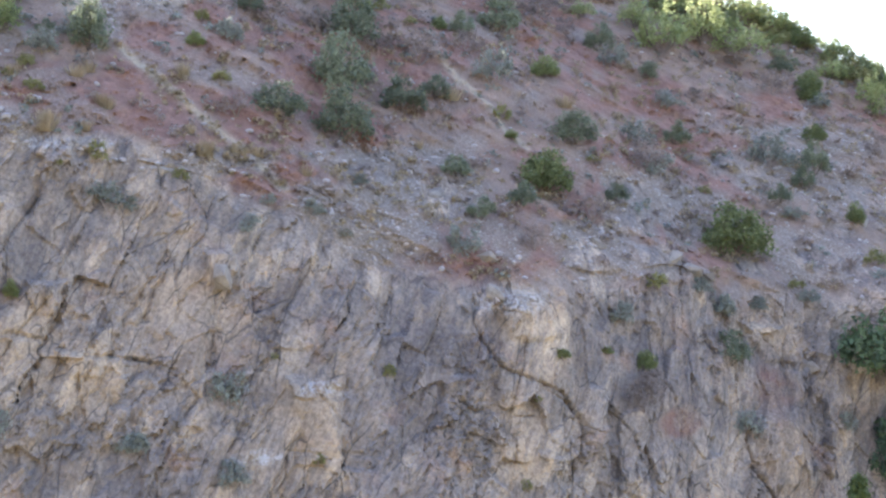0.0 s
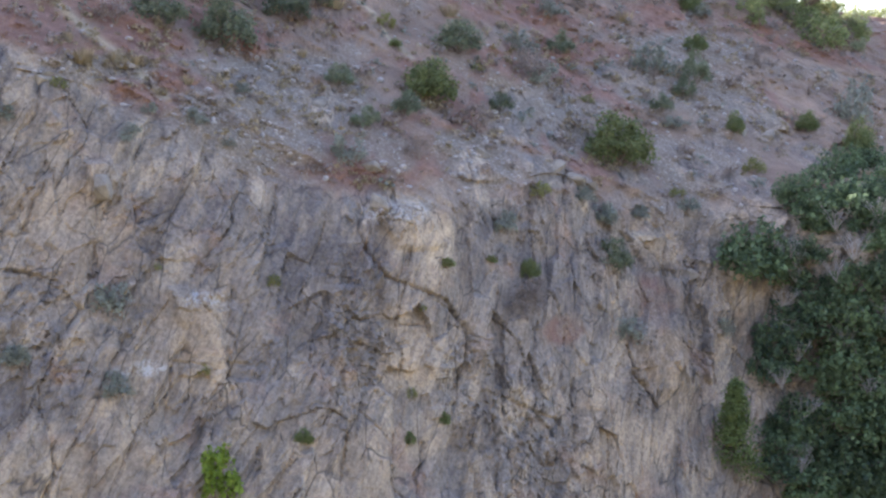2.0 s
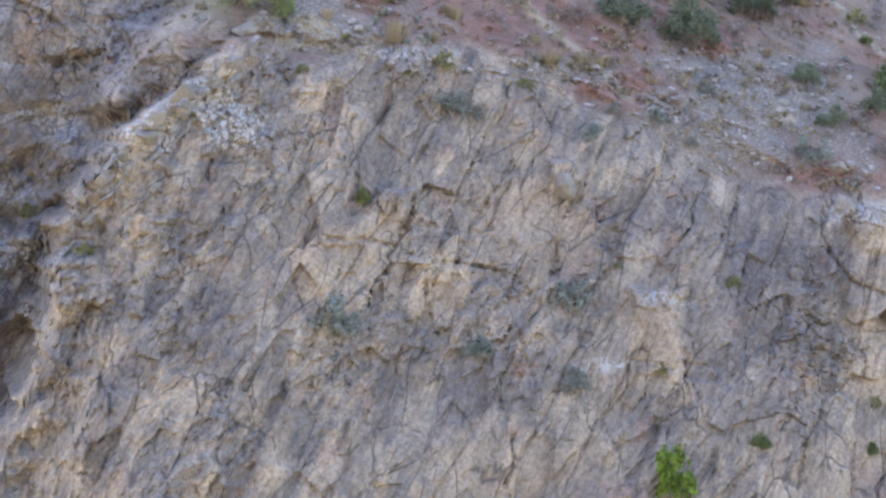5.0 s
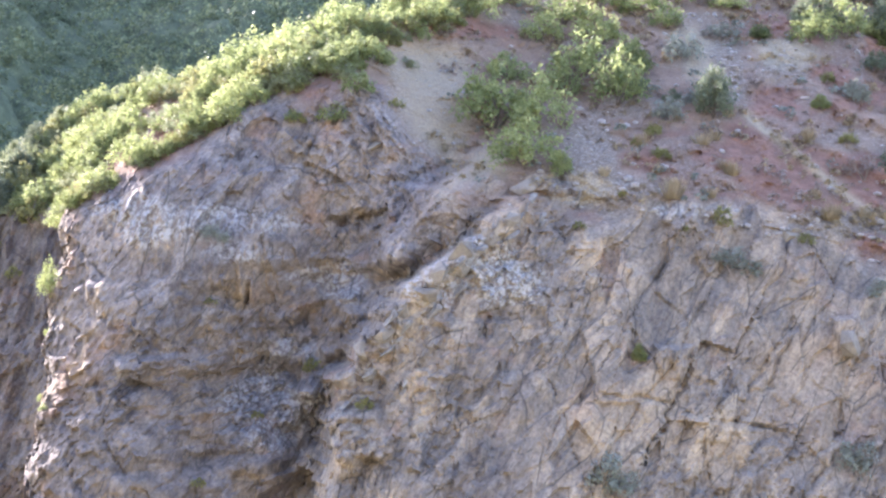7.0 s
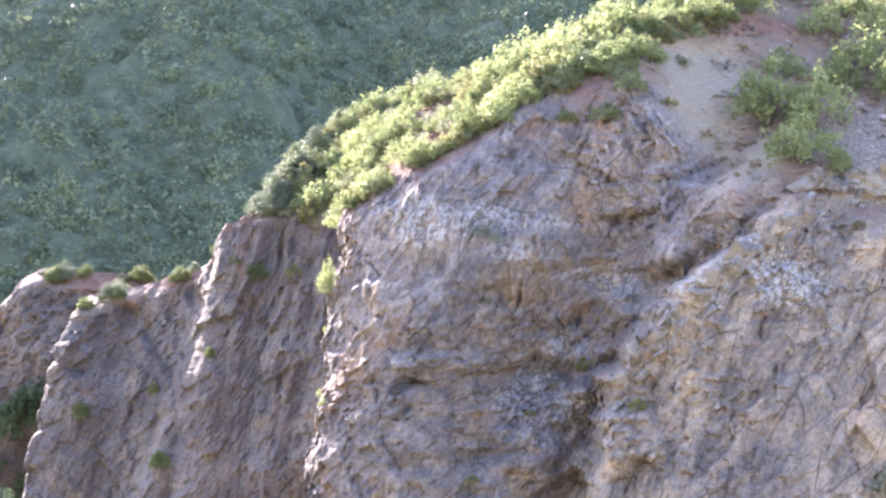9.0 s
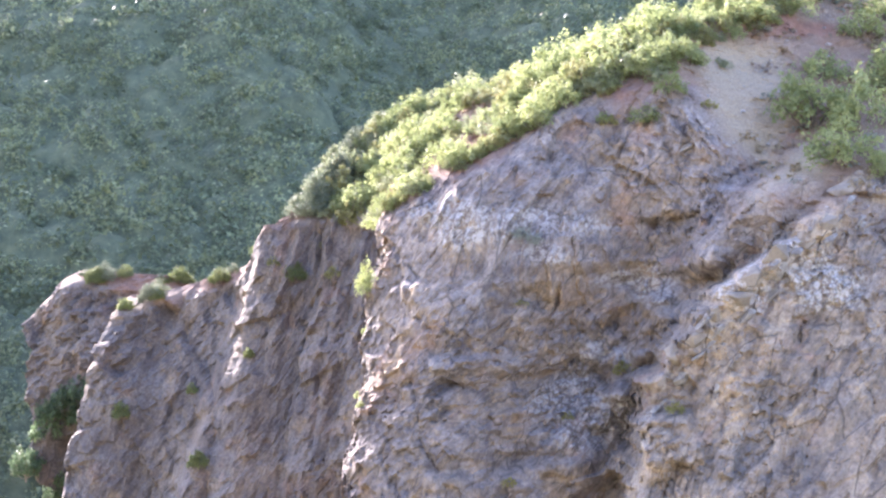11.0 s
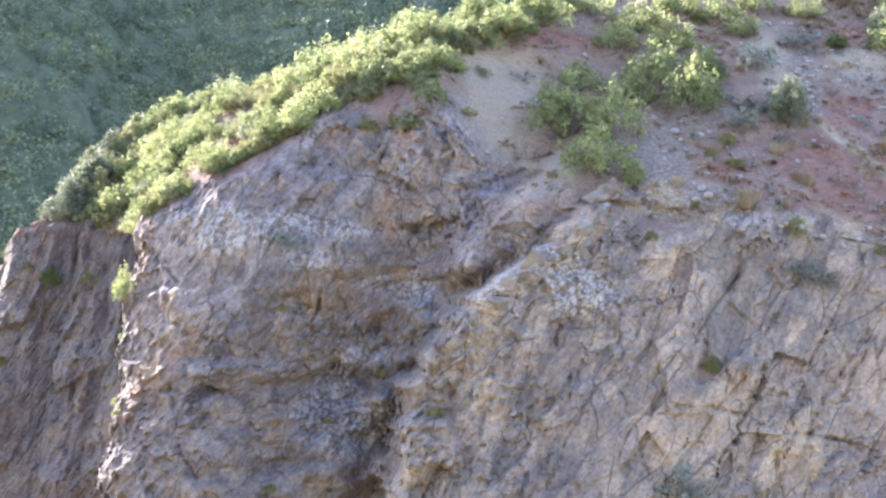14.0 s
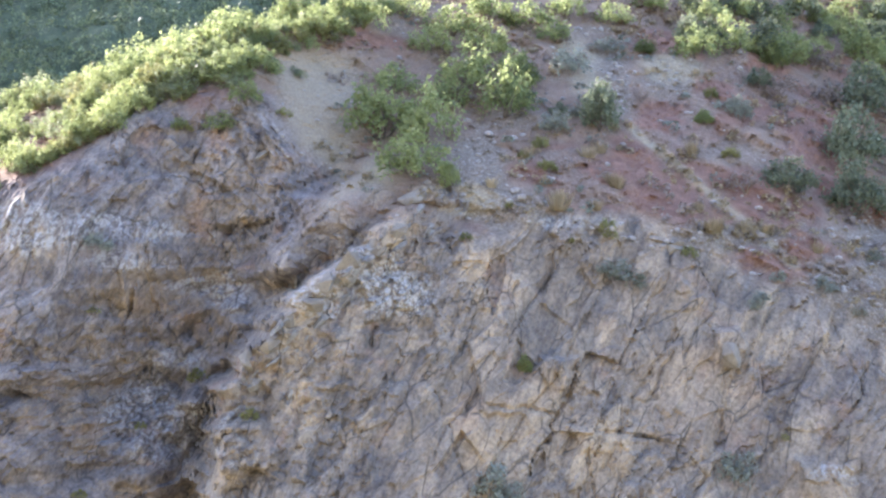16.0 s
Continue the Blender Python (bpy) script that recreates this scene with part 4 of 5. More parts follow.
MORE_RIDGE_OAKS = (
    (0.1, 12.1, 2.8, 2.4), (1.5, 10.8, 2.1, 1.8), (-2.9, 12.1, 2.7, 2.1), (3.8, 13.2, 2.2, 1.9), (4.6, 15, 2.6, 2), (0.2, 14.6, 3.2, 1.9),
    (1.2, 9, 2, 2), (-7.1, 14, 2.7, 1.8), (9.8, 16.1, 2.8, 1.7), (13, 15.1, 2.7, 2), (15.6, 16, 2.8, 2.1), (20.1, 16.7, 2.6, 1.9),
    (20.2, 13.7, 2.1, 1.6), (23.5, 17.1, 2.7, 1.9), (25.3, 16.7, 2.3, 2.3), (18.3, 13.9, 2.1, 1.7), (22.9, 11.6, 2.1, 2.4), (-4.5, 9.5, 2.6, 2),
    (-1.9, 8.8, 2.6, 2),
)
TOP_SHRUBS = (
    (2, 9, 1.3, 1.4), (16.4, 10.2, 2.9, 1.6), (41.7, 10.5, 2.4, 2.4), (39.5, 11.7, 2.1, 1.7), (29.9, 10.6, 1.9, 1.9), (23.9, 9, 2, 1.4),
    (15.2, 10.8, 1.9, 1.3), (38.9, 13.6, 2.4, 1.6), (44.5, 8.5, 1.9, 1.4), (47.2, 7, 1.6, 1.2), (21.2, 6.7, 1.6, 1.6), (53.3, 9.9, 2.1, 1.7),
    (56.7, 9.6, 2.1, 1.4), (8.1, 9.3, 1.2, 1), (3.7, 8.3, 1.1, 0.9),
)
BOULDERS = (
    (-2.9, 3.7, 1.8, 1), (-3.9, 2.2, 1.2, 0.7), (-4.8, 1.4, 1.2, 0.8), (-5.7, 0.7, 1.4, 0.8), (-6.6, 0, 1.2, 0.8), (-7.3, -0.9, 1.2, 0.7),
    (-8.2, -1.6, 1, 0.7), (-8.8, -2.6, 1, 0.8), (8.5, 1.5, 1.3, 0.6), (38.1, -4, 1, 0.6),
    (36.1, -3, 1.8, 0.9), (36.9, -3.4, 1.2, 0.7), (52.6, -1.1, 1.8, 1.1), (55.1, -1.5, 1.3, 0.9), (10.8, -3.2, 1.1, 1.3), (31.4, -2.2, 1.5, 0.7),
    (24.2, -2.6, 1, 0.7), (23, 0.5, 1.4, 1), (44.2, -8.9, 1, 0.8), (8.8, 1.6, 0.9, 0.4), (-10.1, 5.7, 1.6, 0.5), (23.9, -4.3, 1.3, 0.8),
    (-9.9, -3.3, 1.1, 1),
)
BOTTOM = (
    (14.5, -16.1, 2.2, 2.5),
)


def models(name, kinds, wide, high, number, count, leaf, leaf_mat, wood, label, category, low=0.25, stems=5):
    """A few plants of one kind, one unit wide, from which the others are grown."""
    return [shrub(name, 40 * kinds + 7 * n + len(name), wide, high, number, count, leaf, leaf_mat, wood, label, category, low, stems) for n in range(kinds)]


def grown(ob, at, w, h, turn):
    """A copy of a plant, w wide and h high."""
    new_one = copy_thing(ob, Matrix.Identity(4))
    new_one.location, new_one.rotation_euler, new_one.scale = at, (0, 0, turn), (w, w, h / 0.8)
    return new_one


def plant_all(kind, spots, at_place, group, label="", sink=0.06, grow=1.0):
    for n, (x, z, w, h) in enumerate(spots):
        w, h = w * grow, h * grow
        at = at_place(x, z) - Vector((0, 0, sink * h))
        tagged(grown(kind[(n * 5 + int(abs(x) * 3)) % len(kind)], at, w, h, n * 2.4), label, group=group)


def cleared(kind):
    """Takes away the first plants of a kind, which stand at the origin as patterns."""
    for ob in kind:
        for o in (*ob.children_recursive, ob):
            bpy.data.objects.remove(o)


oak = models("oak_shrub", 4, 1.0, 0.8, 40, 2300, 0.026, OAK, BARK, "green scrub oak on the soil slope", "shrub", 0.15)
dark_shrub = models("evergreen_shrub", 3, 1.0, 0.8, 70, 4600, 0.024, MAHOGANY, BARK, "dense dark green rounded shrub on the stony slope", "shrub", 0.12)
sage = models("sagebrush", 3, 1.0, 0.8, 30, 1100, 0.03, SAGE, DEAD, "grey-green sagebrush rooted among the rocks", "shrub", 0.15)
dead = models("dry_shrub", 2, 1.0, 0.8, 30, 700, 0.026, DEADLEAF, DEAD, "half-bare grey-brown dry shrub", "shrub", 0.2)
rabbit = models("rabbitbrush", 3, 1.0, 0.8, 24, 560, 0.042, RABBIT, DEAD, "small yellow-green rabbitbrush on bare ground", "shrub", 0.1)
lit_oak = models("tall_oak_shrub", 4, 1.0, 0.8, 40, 1450, 0.027, SUN_OAK, BARK, "scrub oak on the ridge, its green brightened in colour for sun", "shrub", 0.12)


def straw(seed):
    """A tuft of dry grass: blades that lean out of one root."""
    rng = np.random.default_rng(seed)
    n = 130
    a, r = rng.uniform(0, 2 * math.pi, n), np.sqrt(rng.uniform(0, 1, n))
    root = np.stack([np.cos(a) * r * 0.3, np.sin(a) * r * 0.3, 0 * a - 0.05], 1)
    tip = root + np.stack([np.cos(a) * r * 0.35, np.sin(a) * r * 0.35, rng.uniform(0.4, 0.85, n)], 1)
    side = np.stack([-np.sin(a), np.cos(a), 0 * a], 1) * 0.025
    quad = np.stack([root - side, root + side, tip + side * 0.3, tip - side * 0.3], 1).reshape(-1, 3)
    ob = new("grass_tuft", mesh_of("grass_tuft", quad, np.arange(n * 4).reshape(-1, 4), STRAW))
    return tagged(ob, "tuft of straw-coloured dry grass", "grass")


tuft = [straw(n) for n in range(3)]
plant_all(oak, OAKS, on_hill, "scrub oaks on the slope", grow=1.2)
plant_all(dark_shrub, DARK_SHRUBS, on_hill, "dark shrubs on the slope")
plant_all(sage, SAGES + MORE_SAGES, on_hill, "sagebrush on the hill", grow=1.2)
plant_all(dead, DEAD_SHRUBS, on_hill, "dry shrubs on the slope", grow=1.25)
plant_all(rabbit, RABBITBRUSH + MORE_RABBITBRUSH, on_hill, "rabbitbrush on the hill")
plant_all(tuft, STRAW_TUFTS, on_hill, "dry grass tufts")
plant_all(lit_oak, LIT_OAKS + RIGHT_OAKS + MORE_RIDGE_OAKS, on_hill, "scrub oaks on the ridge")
plant_all(oak, TOP_SHRUBS[::2], on_hill, "scrub oaks on the slope")
plant_all(dead, TOP_SHRUBS[1::2], on_hill, "dry shrubs on the slope")
vivid = models("leafy_shrub", 2, 1.0, 0.8, 26, 900, 0.045, VIVID, BARK, "vivid green leafy shrub", "shrub", 0.15)
plant_all(vivid, BOTTOM, on_hill, "scrub oaks on ledges", "vivid green leafy shrub growing from the cliff foot")
plant_all(lit_oak, LEDGE_SHRUBS, on_hill, "scrub oaks on ledges", "bright green leafy shrub growing from the cliff")

# sunlit scrub along the buttress's crest, and over the hill's brow
rng = np.random.default_rng(5)
sunny_sage = models("silvery_shrub", 3, 1.0, 0.8, 30, 900, 0.032, SUN_SAGE, DEAD, "silvery-green shrub on the ridge, leaf colour paled for low sun", "shrub", 0.1)
sunny_small = models("yellow_shrub", 3, 1.0, 0.8, 26, 900, 0.036, SUN_YELLOW, DEAD, "yellow-green shrub on the ridge, leaf colour lightened for low sun", "shrub", 0.08)
for n in range(270):
    x = rng.uniform(-30, -7.5) if n < 190 else rng.uniform(-30, -17)
    crest = float(along(np.array([x]), CREST)[0])
    edge = float(along(np.array([x]), EDGE)[0])
    back_by = rng.uniform(-7, 1.2) if n < 230 else -6.8
    z = edge + 0.2 + (crest - edge - 0.2) * (1 + back_by / 7)
    if back_by < 0:
        at = on_hill(x, min(z, crest))
    else:
        at = on_hill(x, crest) + Vector((0, back_by, 0.5 * (1 - math.exp(-back_by / 2)) - 0.15 * back_by))
    if -11 < x and z < 9.8 and back_by < 0:
        continue
    kind = (lit_oak, sunny_sage, lit_oak, sunny_small, sunny_sage)[n % 5]
    w = rng.uniform(0.9, 2.3) if kind is lit_oak else rng.uniform(0.6, 1.6)
    tagged(grown(kind[n % 3], at - Vector((0, 0, 0.15)), w, w * rng.uniform(0.6, 0.95), n * 1.7), group="shrubs on the ridge")
for n in range(116):
    # the brow above the bare chute, then taller bushes just over the crest
    x = rng.uniform(-16, -4.5) if n < 86 else rng.uniform(-20, -13)
    crest = float(along(np.array([x]), CREST)[0])
    low = np.interp(x, (-16, -12.6, -11.4, -9.4, -7.4, -5.5, -4.5), (8.2, 8.7, 10.6, 11.3, 12.4, 14.5, 15.5))
    if n < 86:
        at, w = on_hill(x, low + (crest - low) * rng.uniform(0, 1)), rng.uniform(1.3, 2.5) if x < -12 else rng.uniform(0.8, 1.5)
    else:
        back_by, w = rng.uniform(1, 7), rng.uniform(2.6, 3.8)
        at = on_hill(x, crest) + Vector((0, back_by, 0.5 * (1 - math.exp(-back_by / 2)) - 0.15 * back_by - 0.2))
    kind = lit_oak if n >= 86 else (lit_oak, sunny_sage, sunny_small)[n % 3]
    tagged(grown(kind[n % 3], at - Vector((0, 0, 0.1)), w, w * rng.uniform(0.65, 0.9), n * 1.7), group="shrubs on the ridge")
for n in range(34):
    # rows of oaks high on the slope
    x, w = rng.uniform(11, 30), rng.uniform(1.6, 3.0)
    z = rng.uniform(12.4, 17.0)
    tagged(grown((lit_oak, oak)[n % 2][n % 4], on_hill(x, z) - Vector((0, 0, 0.15)), w, w * rng.uniform(0.7, 0.95), n * 1.7), group="scrub oaks on the slope")
for n in range(64):
    x = rng.uniform(50, 75)
    crest = float(along(np.array([x]), CREST)[0])
    w = rng.uniform(1.3, 2.9)
    kind = (lit_oak, sunny_sage, sunny_small, lit_oak)[n % 4]
    at = on_hill(x, crest - rng.uniform(0.1, 4.2) * (0.5 + 0.5 * rng.uniform()))
    tagged(grown(kind[n % 3], at - Vector((0, 0, 0.12)), w, w * rng.uniform(0.6, 0.9), n * 1.3), group="shrubs on the ridge")
for n in range(30):
    x = rng.uniform(46, 84)
    crest = float(along(np.array([x]), CREST)[0])
    back_by = rng.uniform(0, 7)
    w = rng.uniform(1.6, 3.2)
    at = on_hill(x, crest) + Vector((0, back_by, 0.5 * (1 - math.exp(-back_by / 2)) - 0.15 * back_by - 0.15))
    tagged(grown((lit_oak, sunny_sage)[n % 3 == 0][n % 3], at, w, w * rng.uniform(0.6, 0.85), n * 1.3), group="shrubs on the ridge")

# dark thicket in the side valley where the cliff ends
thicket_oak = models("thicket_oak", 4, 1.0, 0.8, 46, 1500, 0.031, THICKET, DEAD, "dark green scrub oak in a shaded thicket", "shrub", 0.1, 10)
for n in range(230):
    x, z = rng.uniform(42, 63), (rng.uniform(-23, -5.0) if n < 120 else rng.uniform(-13.5, -8) if n < 165 else rng.uniform(-22, -12))
    bound = np.interp(z, (-22, -20, -15, -13.5, -12.4, -10.2, -9.6, -7.9, -6.5, -4.6), (42, 42.6, 45.2, 47.6, 48.4, 48.4, 46.6, 46.4, 48.6, 53))
    if x < bound + 1.2 or (x < 47.3 and z < -14):
        continue
    w = rng.uniform(2.6, 4.4)
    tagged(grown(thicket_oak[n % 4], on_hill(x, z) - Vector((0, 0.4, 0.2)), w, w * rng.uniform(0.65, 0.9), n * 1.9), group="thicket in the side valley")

def bare_shrub(seed):
    """A leafless bush: crooked twigs that fork out of one root."""
    rng = np.random.default_rng(seed)
    stems, twigs = [], []
    for n in range(12):
        a, r = rng.uniform(0, 6.28), rng.uniform(0.2, 0.6)
        tip = Vector((math.cos(a) * r, math.sin(a) * r, rng.uniform(0.5, 0.8)))
        mid = tip * 0.5 + Vector(rng.normal(size=3)) * 0.05
        stems.append(tube([(0, 0, -0.1), mid, tip], [0.01, 0.007, 0.003], 3))
        for k in range(9):
            root = mid.lerp(tip, rng.uniform(0, 1))
            twigs.append(tube([root, root + Vector((rng.normal() * 0.1, rng.normal() * 0.1, rng.uniform(-0.05, 0.14)))], [0.004, 0.002], 3))
    ob = new("bare_shrub")
    part("trunk", mesh_of("trunk", *joined(stems), TWIG), ob)
    part("branchwork", mesh_of("branchwork", *joined(twigs), TWIG), ob)
    return tagged(ob, "leafless pale grey twigs of a dead bush among the thicket", "shrub")


bare = [bare_shrub(300 + n) for n in range(3)]
for n in range(46):
    z = rng.uniform(-20, -6)
    x = rng.uniform(47.5 + 0.35 * max(z + 13, 0), 58)
    w = rng.uniform(1.5, 2.3)
    tagged(grown(bare[n % 3], on_hill(x, z) - Vector((0, 1.5, -0.3)), w, w * 0.7, n * 2.1), group="thicket in the side valley")
for n in range(38):
    x = rng.uniform(50.5, 66)
    z, w = rng.uniform(-8.5, -4.6) + 0.16 * (x - 52), rng.uniform(1.6, 3.2)
    tagged(grown(thicket_oak[n % 4], on_hill(x, z) - Vector((0, 0.2, 0.2)), w, w * rng.uniform(0.65, 0.9), n * 1.9), group="thicket in the side valley")

# ---- conifers ----
def conifer(seed, high, wide, label):
    """A narrow young conifer: trunk, whorls of boughs and needle sprays."""
    rng = np.random.default_rng(seed)
    ob = new("conifer_tree")
    part("trunk", mesh_of("trunk", *tube([(0, 0, -0.2), (0.02, 0, high * 0.5), (0, 0.02, high)], [wide * 0.06, wide * 0.04, 0.01], 7), BARK), ob)
    bough_bits, centres, sizes = [], [], []
    for n in range(90):
        u = rng.uniform(0.06, 0.98)
        a, r = rng.uniform(0, 2 * math.pi), wide * 0.5 * (1 - u) ** 0.7 * rng.uniform(0.6, 1.1)
        tip = (math.cos(a) * r, math.sin(a) * r, high * u + r * 0.25)
        bough_bits.append(tube([(0, 0, high * u - 0.05), tip], [wide * 0.015, 0.005], 3))
        for k in (0.45, 0.9):
            centres.append((tip[0] * k, tip[1] * k, high * u + (tip[2] - high * u) * k))
            sizes.append(0.1 * wide + 0.12 * wide * (1 - u))
    part("branchwork", mesh_of("branchwork", *joined(bough_bits), BARK), ob)
    part("foliage", mesh_of("foliage", *leaves(rng, np.array(centres), np.array(sizes), 7000, 0.075), FIR), ob)
    return tagged(ob, label, "tree")


def spreading_tree(seed, high, wide, label):
    """A gnarled tree with bare lower limbs and an open crown in separate masses."""
    rng = np.random.default_rng(seed)
    ob = new("juniper_tree")
    centres, sizes, limbs = [], [], []
    fork = Vector((0.1, 0, high * 0.16))
    limbs.append(tube([(0, 0, -0.3), (0.05, 0.05, high * 0.08), fork], [wide * 0.05, wide * 0.04, wide * 0.032], 8))
    for n in range(11):
        a = 2 * math.pi * n / 11 + rng.uniform(-0.2, 0.2)
        r = wide * rng.uniform(0.2, 0.5)
        tip = Vector((math.cos(a) * r, math.sin(a) * r, high * rng.uniform(0.42, 0.98)))
        mid = fork.lerp(tip, 0.5) + Vector((0, 0, -0.08 * high))
        limbs.append(tube([fork, mid, tip], [wide * 0.022, wide * 0.015, wide * 0.006], 5))
        for k in range(5):
            c = mid.lerp(tip, 0.5 + 0.13 * k) + Vector(rng.normal(size=3)) * wide * 0.06
            centres.append(tuple(c))
            sizes.append(wide * rng.uniform(0.07, 0.13))
    part("trunk", mesh_of("trunk", *joined(limbs), BARK), ob)
    part("crown", mesh_of("crown", *leaves(rng, np.array(centres), np.array(sizes), 8000, 0.09), JUNIPER), ob)
    return tagged(ob, label, "tree")


young = conifer(3, 5.3, 3.1, "narrow young conifer standing before the dark thicket")
young.location = on_hill(44.3, -19.4)
old = spreading_tree(8, 4.8, 5.4, "open-crowned juniper on the sunny skyline")
old.location = on_hill(70.1, 7.5)

# ---- scrub on the back cliffs and in their gully ----
plant_all(dark_shrub, ((-43.4, -0.5, 2.0, 1.6), (-57.0, -10.8, 1.4, 1.6), (-48.3, -13.5, 1.6, 1.4), (-52.0, -9.0, 1.0, 1.0), (-46.0, -6.0, 0.9, 0.9)), on_back,
          "shrubs on the back cliffs", "dark green shrub clinging to the far cliff")
plant_all(rabbit, ((-40.3, -0.3, 1.3, 1.2), (-45.0, 0.6, 1.0, 0.9), (-42.0, 1.8, 1.0, 0.8)), on_back, "shrubs on the back cliffs", "yellow-green shrub on the far cliff")
for n in range(34):
    z = rng.uniform(-20, -9)
    x = -67.5 + rng.uniform(-1, 1) * (0.8 + 0.6 * (-9 - z))
    w = rng.uniform(1.8, 3.2)
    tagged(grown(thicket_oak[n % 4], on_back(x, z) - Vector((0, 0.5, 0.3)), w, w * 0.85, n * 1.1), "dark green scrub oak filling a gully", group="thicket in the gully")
far_oak = models("green_oak_bush", 4, 1.0, 0.8, 44, 1300, 0.03, SUN_OAK, BARK, "green oak bush on the hillside behind, sunlight in its leaf colour", "shrub", 0.12)
for n in range(210):
    x = rng.uniform(-43.4, -31)
    crest = float(along(np.array([x]), BACK_CREST)[0])
    z = 3.4 + max(crest - 3.4, 0.4) * rng.uniform(0, 1) ** 0.75
    w = rng.uniform(1.3, 3.0)
    kind = (oak, sunny_sage)[n % 2] if x < -42 else (far_oak, sunny_sage, sunny_small, far_oak)[n % 4]
    tagged(grown(kind[n % 3], on_back(x, min(z, crest)) - Vector((0, 0, 0.15)), w, w * rng.uniform(0.65, 1.0), n * 1.1), group="shrubs on the ridge")
for n in range(46):
    x = rng.uniform(-29, -13)
    crest = float(along(np.array([x]), BACK_CREST)[0])
    w = rng.uniform(2.4, 4.2)
    tagged(grown(far_oak[n % 4], on_back(x, crest - 5 * rng.uniform(0, 1) ** 1.5) - Vector((0, 0, 0.2)), w, w * rng.uniform(0.7, 0.95), n * 1.3),
           "green oak on the ridge behind, sunlight in its leaf colour", group="oaks on the far ridge")
for n in range(20):
    x = rng.uniform(-72, -48)
    w = rng.uniform(0.9, 2.2)
    top = float(back_face(np.array([x]), np.array([0.0]))[1][0])
    tagged(grown((oak, dark_shrub)[n % 2][n % 3], on_back(x, top + rng.uniform(0.2, 1.2)) - Vector((0, 0, 0.1)), w, w * 0.8, n * 1.9),
           "green shrub along the brink of the far cliff", group="shrubs on the back cliffs")
for group in (oak, dark_shrub, sage, dead, rabbit, lit_oak, far_oak, tuft, sunny_sage, sunny_small, thicket_oak, vivid, bare):
    cleared(group)


# ---- scrub over the far hillside, and small growth on the near slope ----
def scattered(name, seed, spots, sizes, per, leaf, mat, label, category, squash=0.8):
    rng = np.random.default_rng(seed)
    centres = np.repeat(spots, 6, 0) + rng.normal(size=(len(spots) * 6, 3)) * np.repeat(sizes, 6)[:, None] * (0.28, 0.28, 0.18)
    span = np.repeat(sizes, 6) * rng.uniform(0.2, 0.34, len(centres))
    which = np.repeat(np.arange(len(centres)), per // 6)
    way = rng.normal(size=(len(which), 3))
    way /= np.linalg.norm(way, axis=1, keepdims=True)
    at = centres[which] + way * (1, 1, squash) * span[which][:, None] + np.array((0, 0, 0.35)) * np.repeat(np.repeat(sizes, 6), per // 6)[:, None]
    face = way + rng.normal(size=way.shape) * 0.35 + np.array((0, 0, 0.5))
    face /= np.linalg.norm(face, axis=1, keepdims=True)
    a = np.cross(face, rng.normal(size=face.shape))
    a /= np.linalg.norm(a, axis=1, keepdims=True)
    b = np.cross(face, a)
    s = leaf * np.repeat(np.repeat(sizes, 6), per // 6)[:, None] * rng.uniform(0.6, 1.4, (len(which), 1))
    spray = np.stack([at - a * s, at + a * s * 0.8 - b * s * 0.8, at + a * s * 0.8 + b * s * 0.8], 1).reshape(-1, 3)
    ob = new(name, mesh_of(name, spray, np.arange(len(spray)).reshape(-1, 3), mat))
    return tagged(ob, label, category, kind="stuff")


n = 10500
fy = 150 + 195 * rng.uniform(0, 1, n)
fx = fy * np.tan(np.radians(rng.uniform(-36, -3, n)))
scattered("far_scrub", 21, np.stack([fx, fy, far_height(fx, fy) + 0.75 * canopy(fx, fy)], 1), rng.uniform(2.0, 4.5, len(fx)), 30, 0.08, FAR_LEAF, "shaded green scrub over the distant hillside", "scrub")

for seed, count, low, high, mat, label in ((22, 4200, 0.25, 0.7, STRAW, "dry grass over the soil slope"), (23, 1500, 0.3, 0.9, DEADLEAF, "low grey-brown weeds over the soil slope"),
                                          (24, 700, 0.3, 0.8, SAGE, "low grey-green weeds over the soil slope")):
    gx, gz = rng.uniform(-8, 74, count), rng.uniform(-5, 21, count)
    good = (gz > along(gx, EDGE) + 0.3) & (gz < along(gx, CREST)) & (fbm(gx / 3, gz / 2, 970 + seed, 3) > -0.05)
    gx, gz = gx[good], gz[good]
    gy = main_land(gx, gz)[0]
    scattered("low_growth", seed, np.stack([gx, gy, gz - 0.1], 1), rng.uniform(low, high, len(gx)), 36, 0.14, mat, label, "grass", 0.6)

# ---- boulders along the rib and on the slope ----
def boulder_mesh(seed, mat):
    """An angular block: the hull of a few points, its edges chipped."""
    rng = np.random.default_rng(seed)
    bm = bmesh.new()
    for n in range(16):
        way = rng.normal(size=3)
        way = way / np.abs(way).max() * rng.uniform(0.75, 1.0)
        bm.verts.new((way[0] * 0.5, way[1] * 0.5, way[2] * 0.5 + 0.25))
    bmesh.ops.convex_hull(bm, input=bm.verts)
    bmesh.ops.delete(bm, geom=[v for v in bm.verts if not v.link_faces], context="VERTS")
    bmesh.ops.bevel(bm, geom=list(bm.edges), offset=0.03, segments=1, affect="EDGES")
    me = bpy.data.meshes.new("boulder")
    bm.to_mesh(me)
    bm.free()
    me.materials.append(mat)
    return me


blocks_of_rock = [boulder_mesh(60 + n, BOULDER) for n in range(6)]
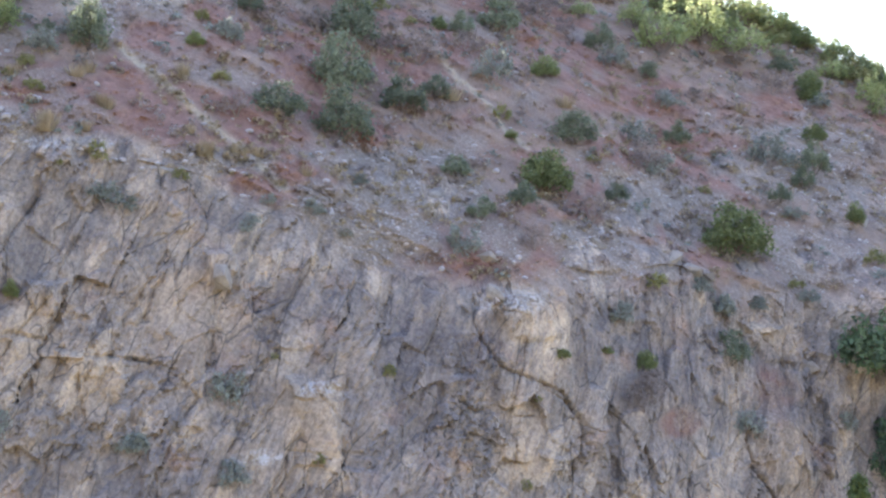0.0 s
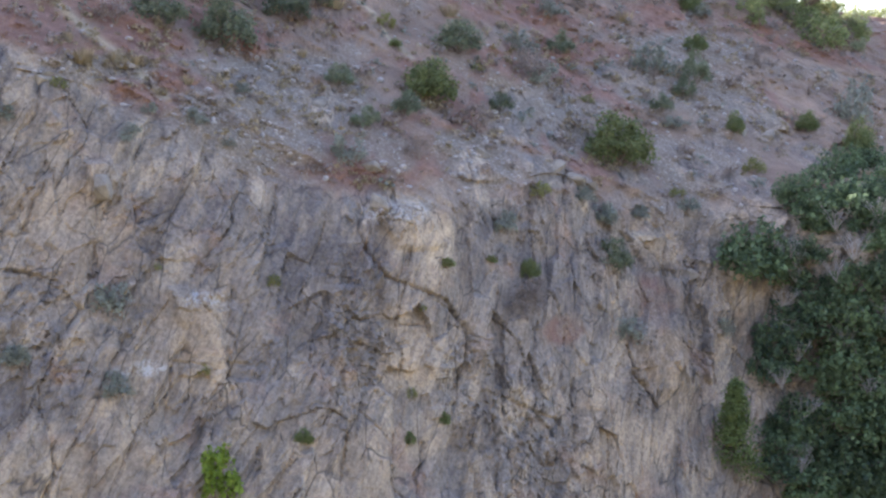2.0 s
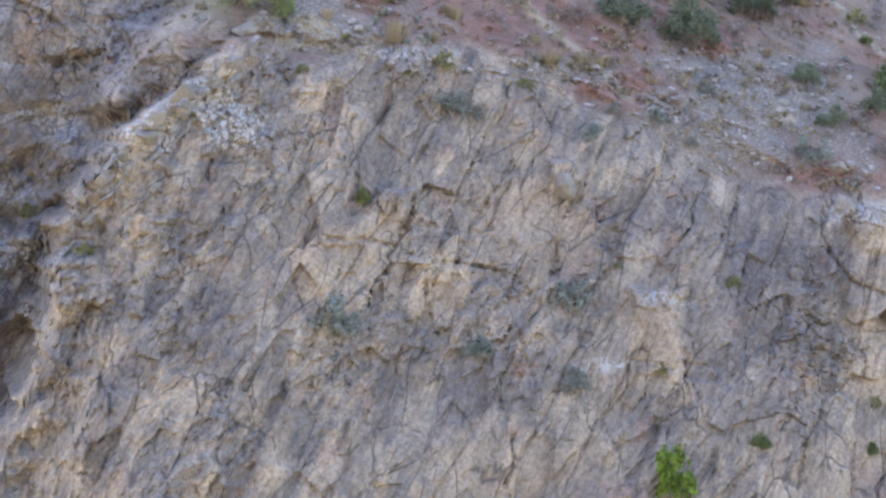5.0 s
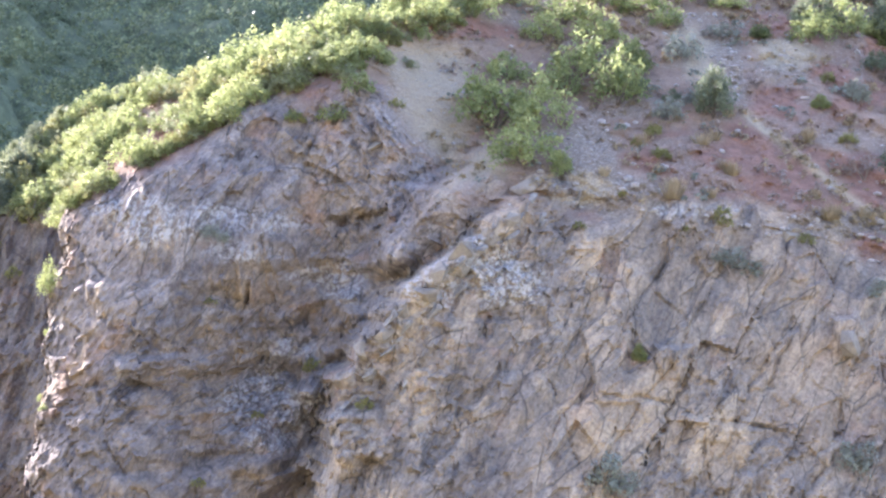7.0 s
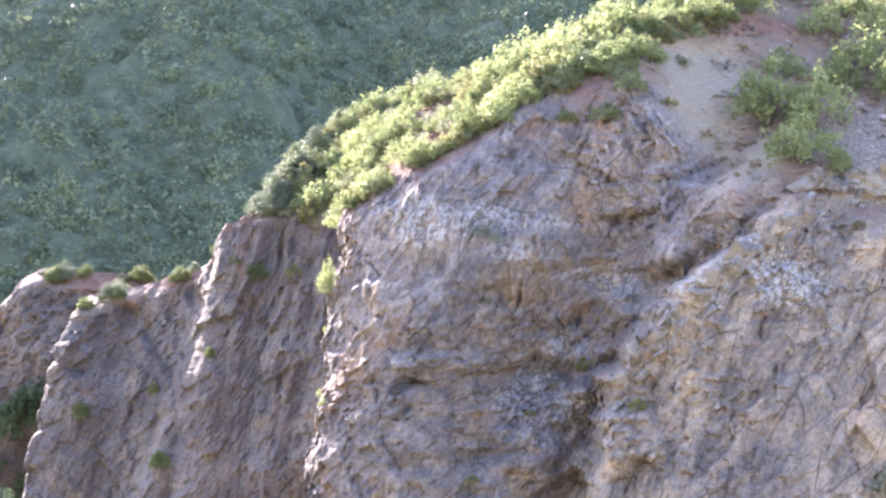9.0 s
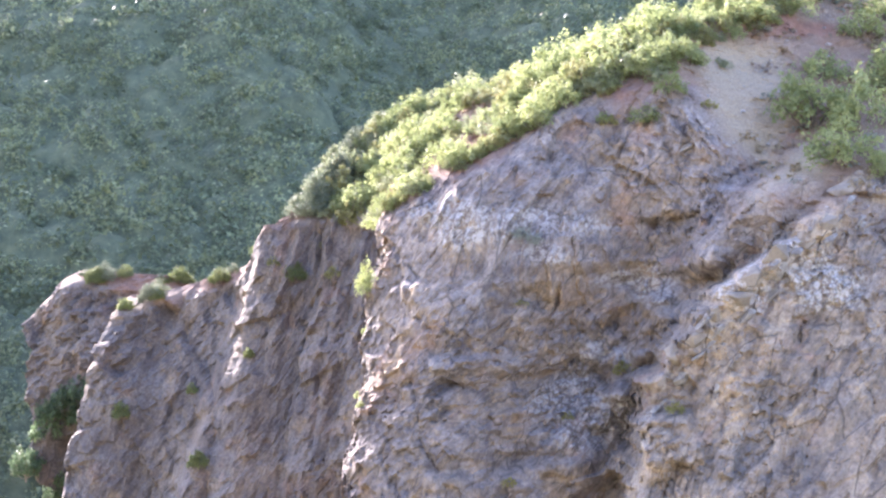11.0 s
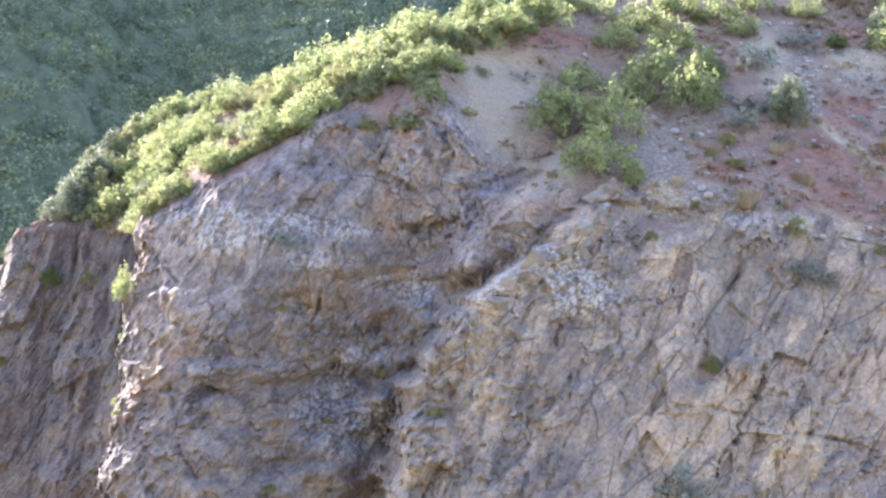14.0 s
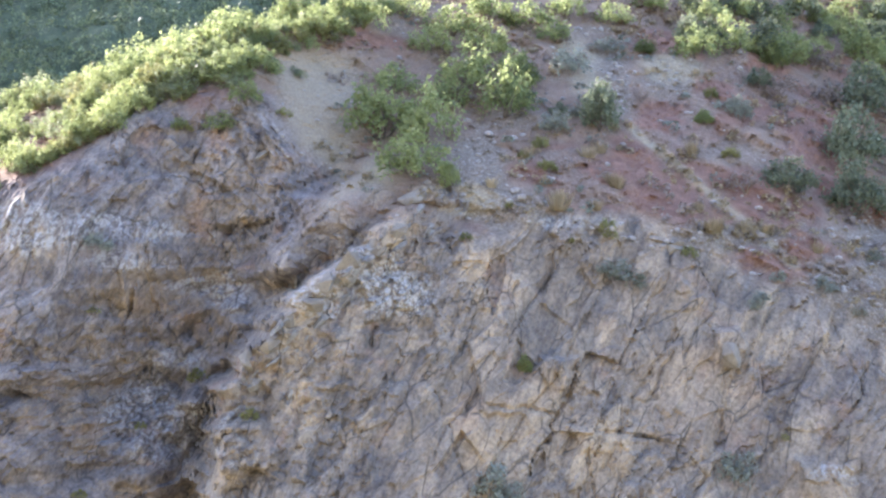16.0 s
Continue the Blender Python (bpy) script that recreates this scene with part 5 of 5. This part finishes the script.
for n, (x, z, w, h) in enumerate(BOULDERS):
    ob = new("boulder", blocks_of_rock[n % 6])
    ob.location, ob.scale = on_hill(x, z) + Vector((0, 0.15 * w, -0.25 * h)), (w, w * 0.8, h)
    ob.rotation_euler = (0.2 * math.sin(n * 3.1), -0.45 + 0.2 * math.sin(n * 1.7), n * 1.9)
    tagged(ob, "angular weathered grey boulder lodged on the hillside", "boulder", group="boulders on the hill")


# thin plates that lean along the rib's edge
plates_of_rock = [boulder_mesh(80 + n, PLATE) for n in range(6)]
rng = np.random.default_rng(77)
for n in range(44):
    z = 3.6 - 9.5 * n / 44 + rng.uniform(-0.3, 0.3)
    x = float(np.interp(z, *zip(*RIB))) + 0.25 + 2.2 * rng.uniform(0, 1) ** 2
    w = rng.uniform(0.45, 1.0)
    ob = new("rock_plate", plates_of_rock[n % 6])
    ob.location = on_hill(x, z) + Vector((0, 0.06, -0.1))
    ob.scale = (w, w * 0.7, w * rng.uniform(0.22, 0.4))
    ob.rotation_euler = (rng.uniform(-0.4, 0.5), -0.8 + rng.uniform(-0.35, 0.35), rng.uniform(-0.6, 0.6))
    tagged(ob, "thin grey plate of weathered rock leaning on the rib", "rock", group="plates along the rib")


# ---- loose stones on the scree ----
def stone_mesh(seed):
    rng = np.random.default_rng(seed)
    bm = bmesh.new()
    bmesh.ops.create_icosphere(bm, subdivisions=1, radius=0.5)
    for v in bm.verts:
        v.co *= rng.uniform(0.7, 1.15)
        v.co.z *= 0.65
        v.co.x = min(max(v.co.x, -0.42), 0.4)
    me = bpy.data.meshes.new("stones")
    bm.to_mesh(me)
    co = np.array([v.co for v in me.vertices])
    faces = [tuple(p.vertices) for p in me.polygons]
    bm.free()
    return co, np.array(faces)


def stones(name, seed, at, sizes, label):
    rng = np.random.default_rng(seed)
    kinds = [stone_mesh(seed + k) for k in range(4)]
    verts, faces, base = [], [], 0
    for n, (p, s) in enumerate(zip(at, sizes)):
        co, fc = kinds[n % 4]
        a = rng.uniform(0, 6.28)
        turn = np.array(((math.cos(a), -math.sin(a), 0), (math.sin(a), math.cos(a), 0), (0, 0, 1)))
        verts.append((co * s * rng.uniform(0.7, 1.3, 3)) @ turn.T + p)
        faces.append(fc + base)
        base += len(co)
    return tagged(new(name, mesh_of(name, np.concatenate(verts), np.concatenate(faces), STONE)), label, "stones", kind="stuff")


n = 11000
gx, gz = rng.uniform(-10, 72, n), rng.uniform(-6, 15, n)
want = patches(gx, gz, SCREE, 520) * 0.9 + 0.12
good = (gz > along(gx, EDGE) - 0.5) & (gz < along(gx, CREST)) & (rng.uniform(0, 1, n) < want)
gx, gz = gx[good], gz[good]
stones("scree_stones", 31, np.stack([gx, main_land(gx, gz)[0], gz], 1), 0.08 + 0.42 * rng.uniform(0, 1, len(gx)) ** 4, "pale grey loose stones lying on the slope")
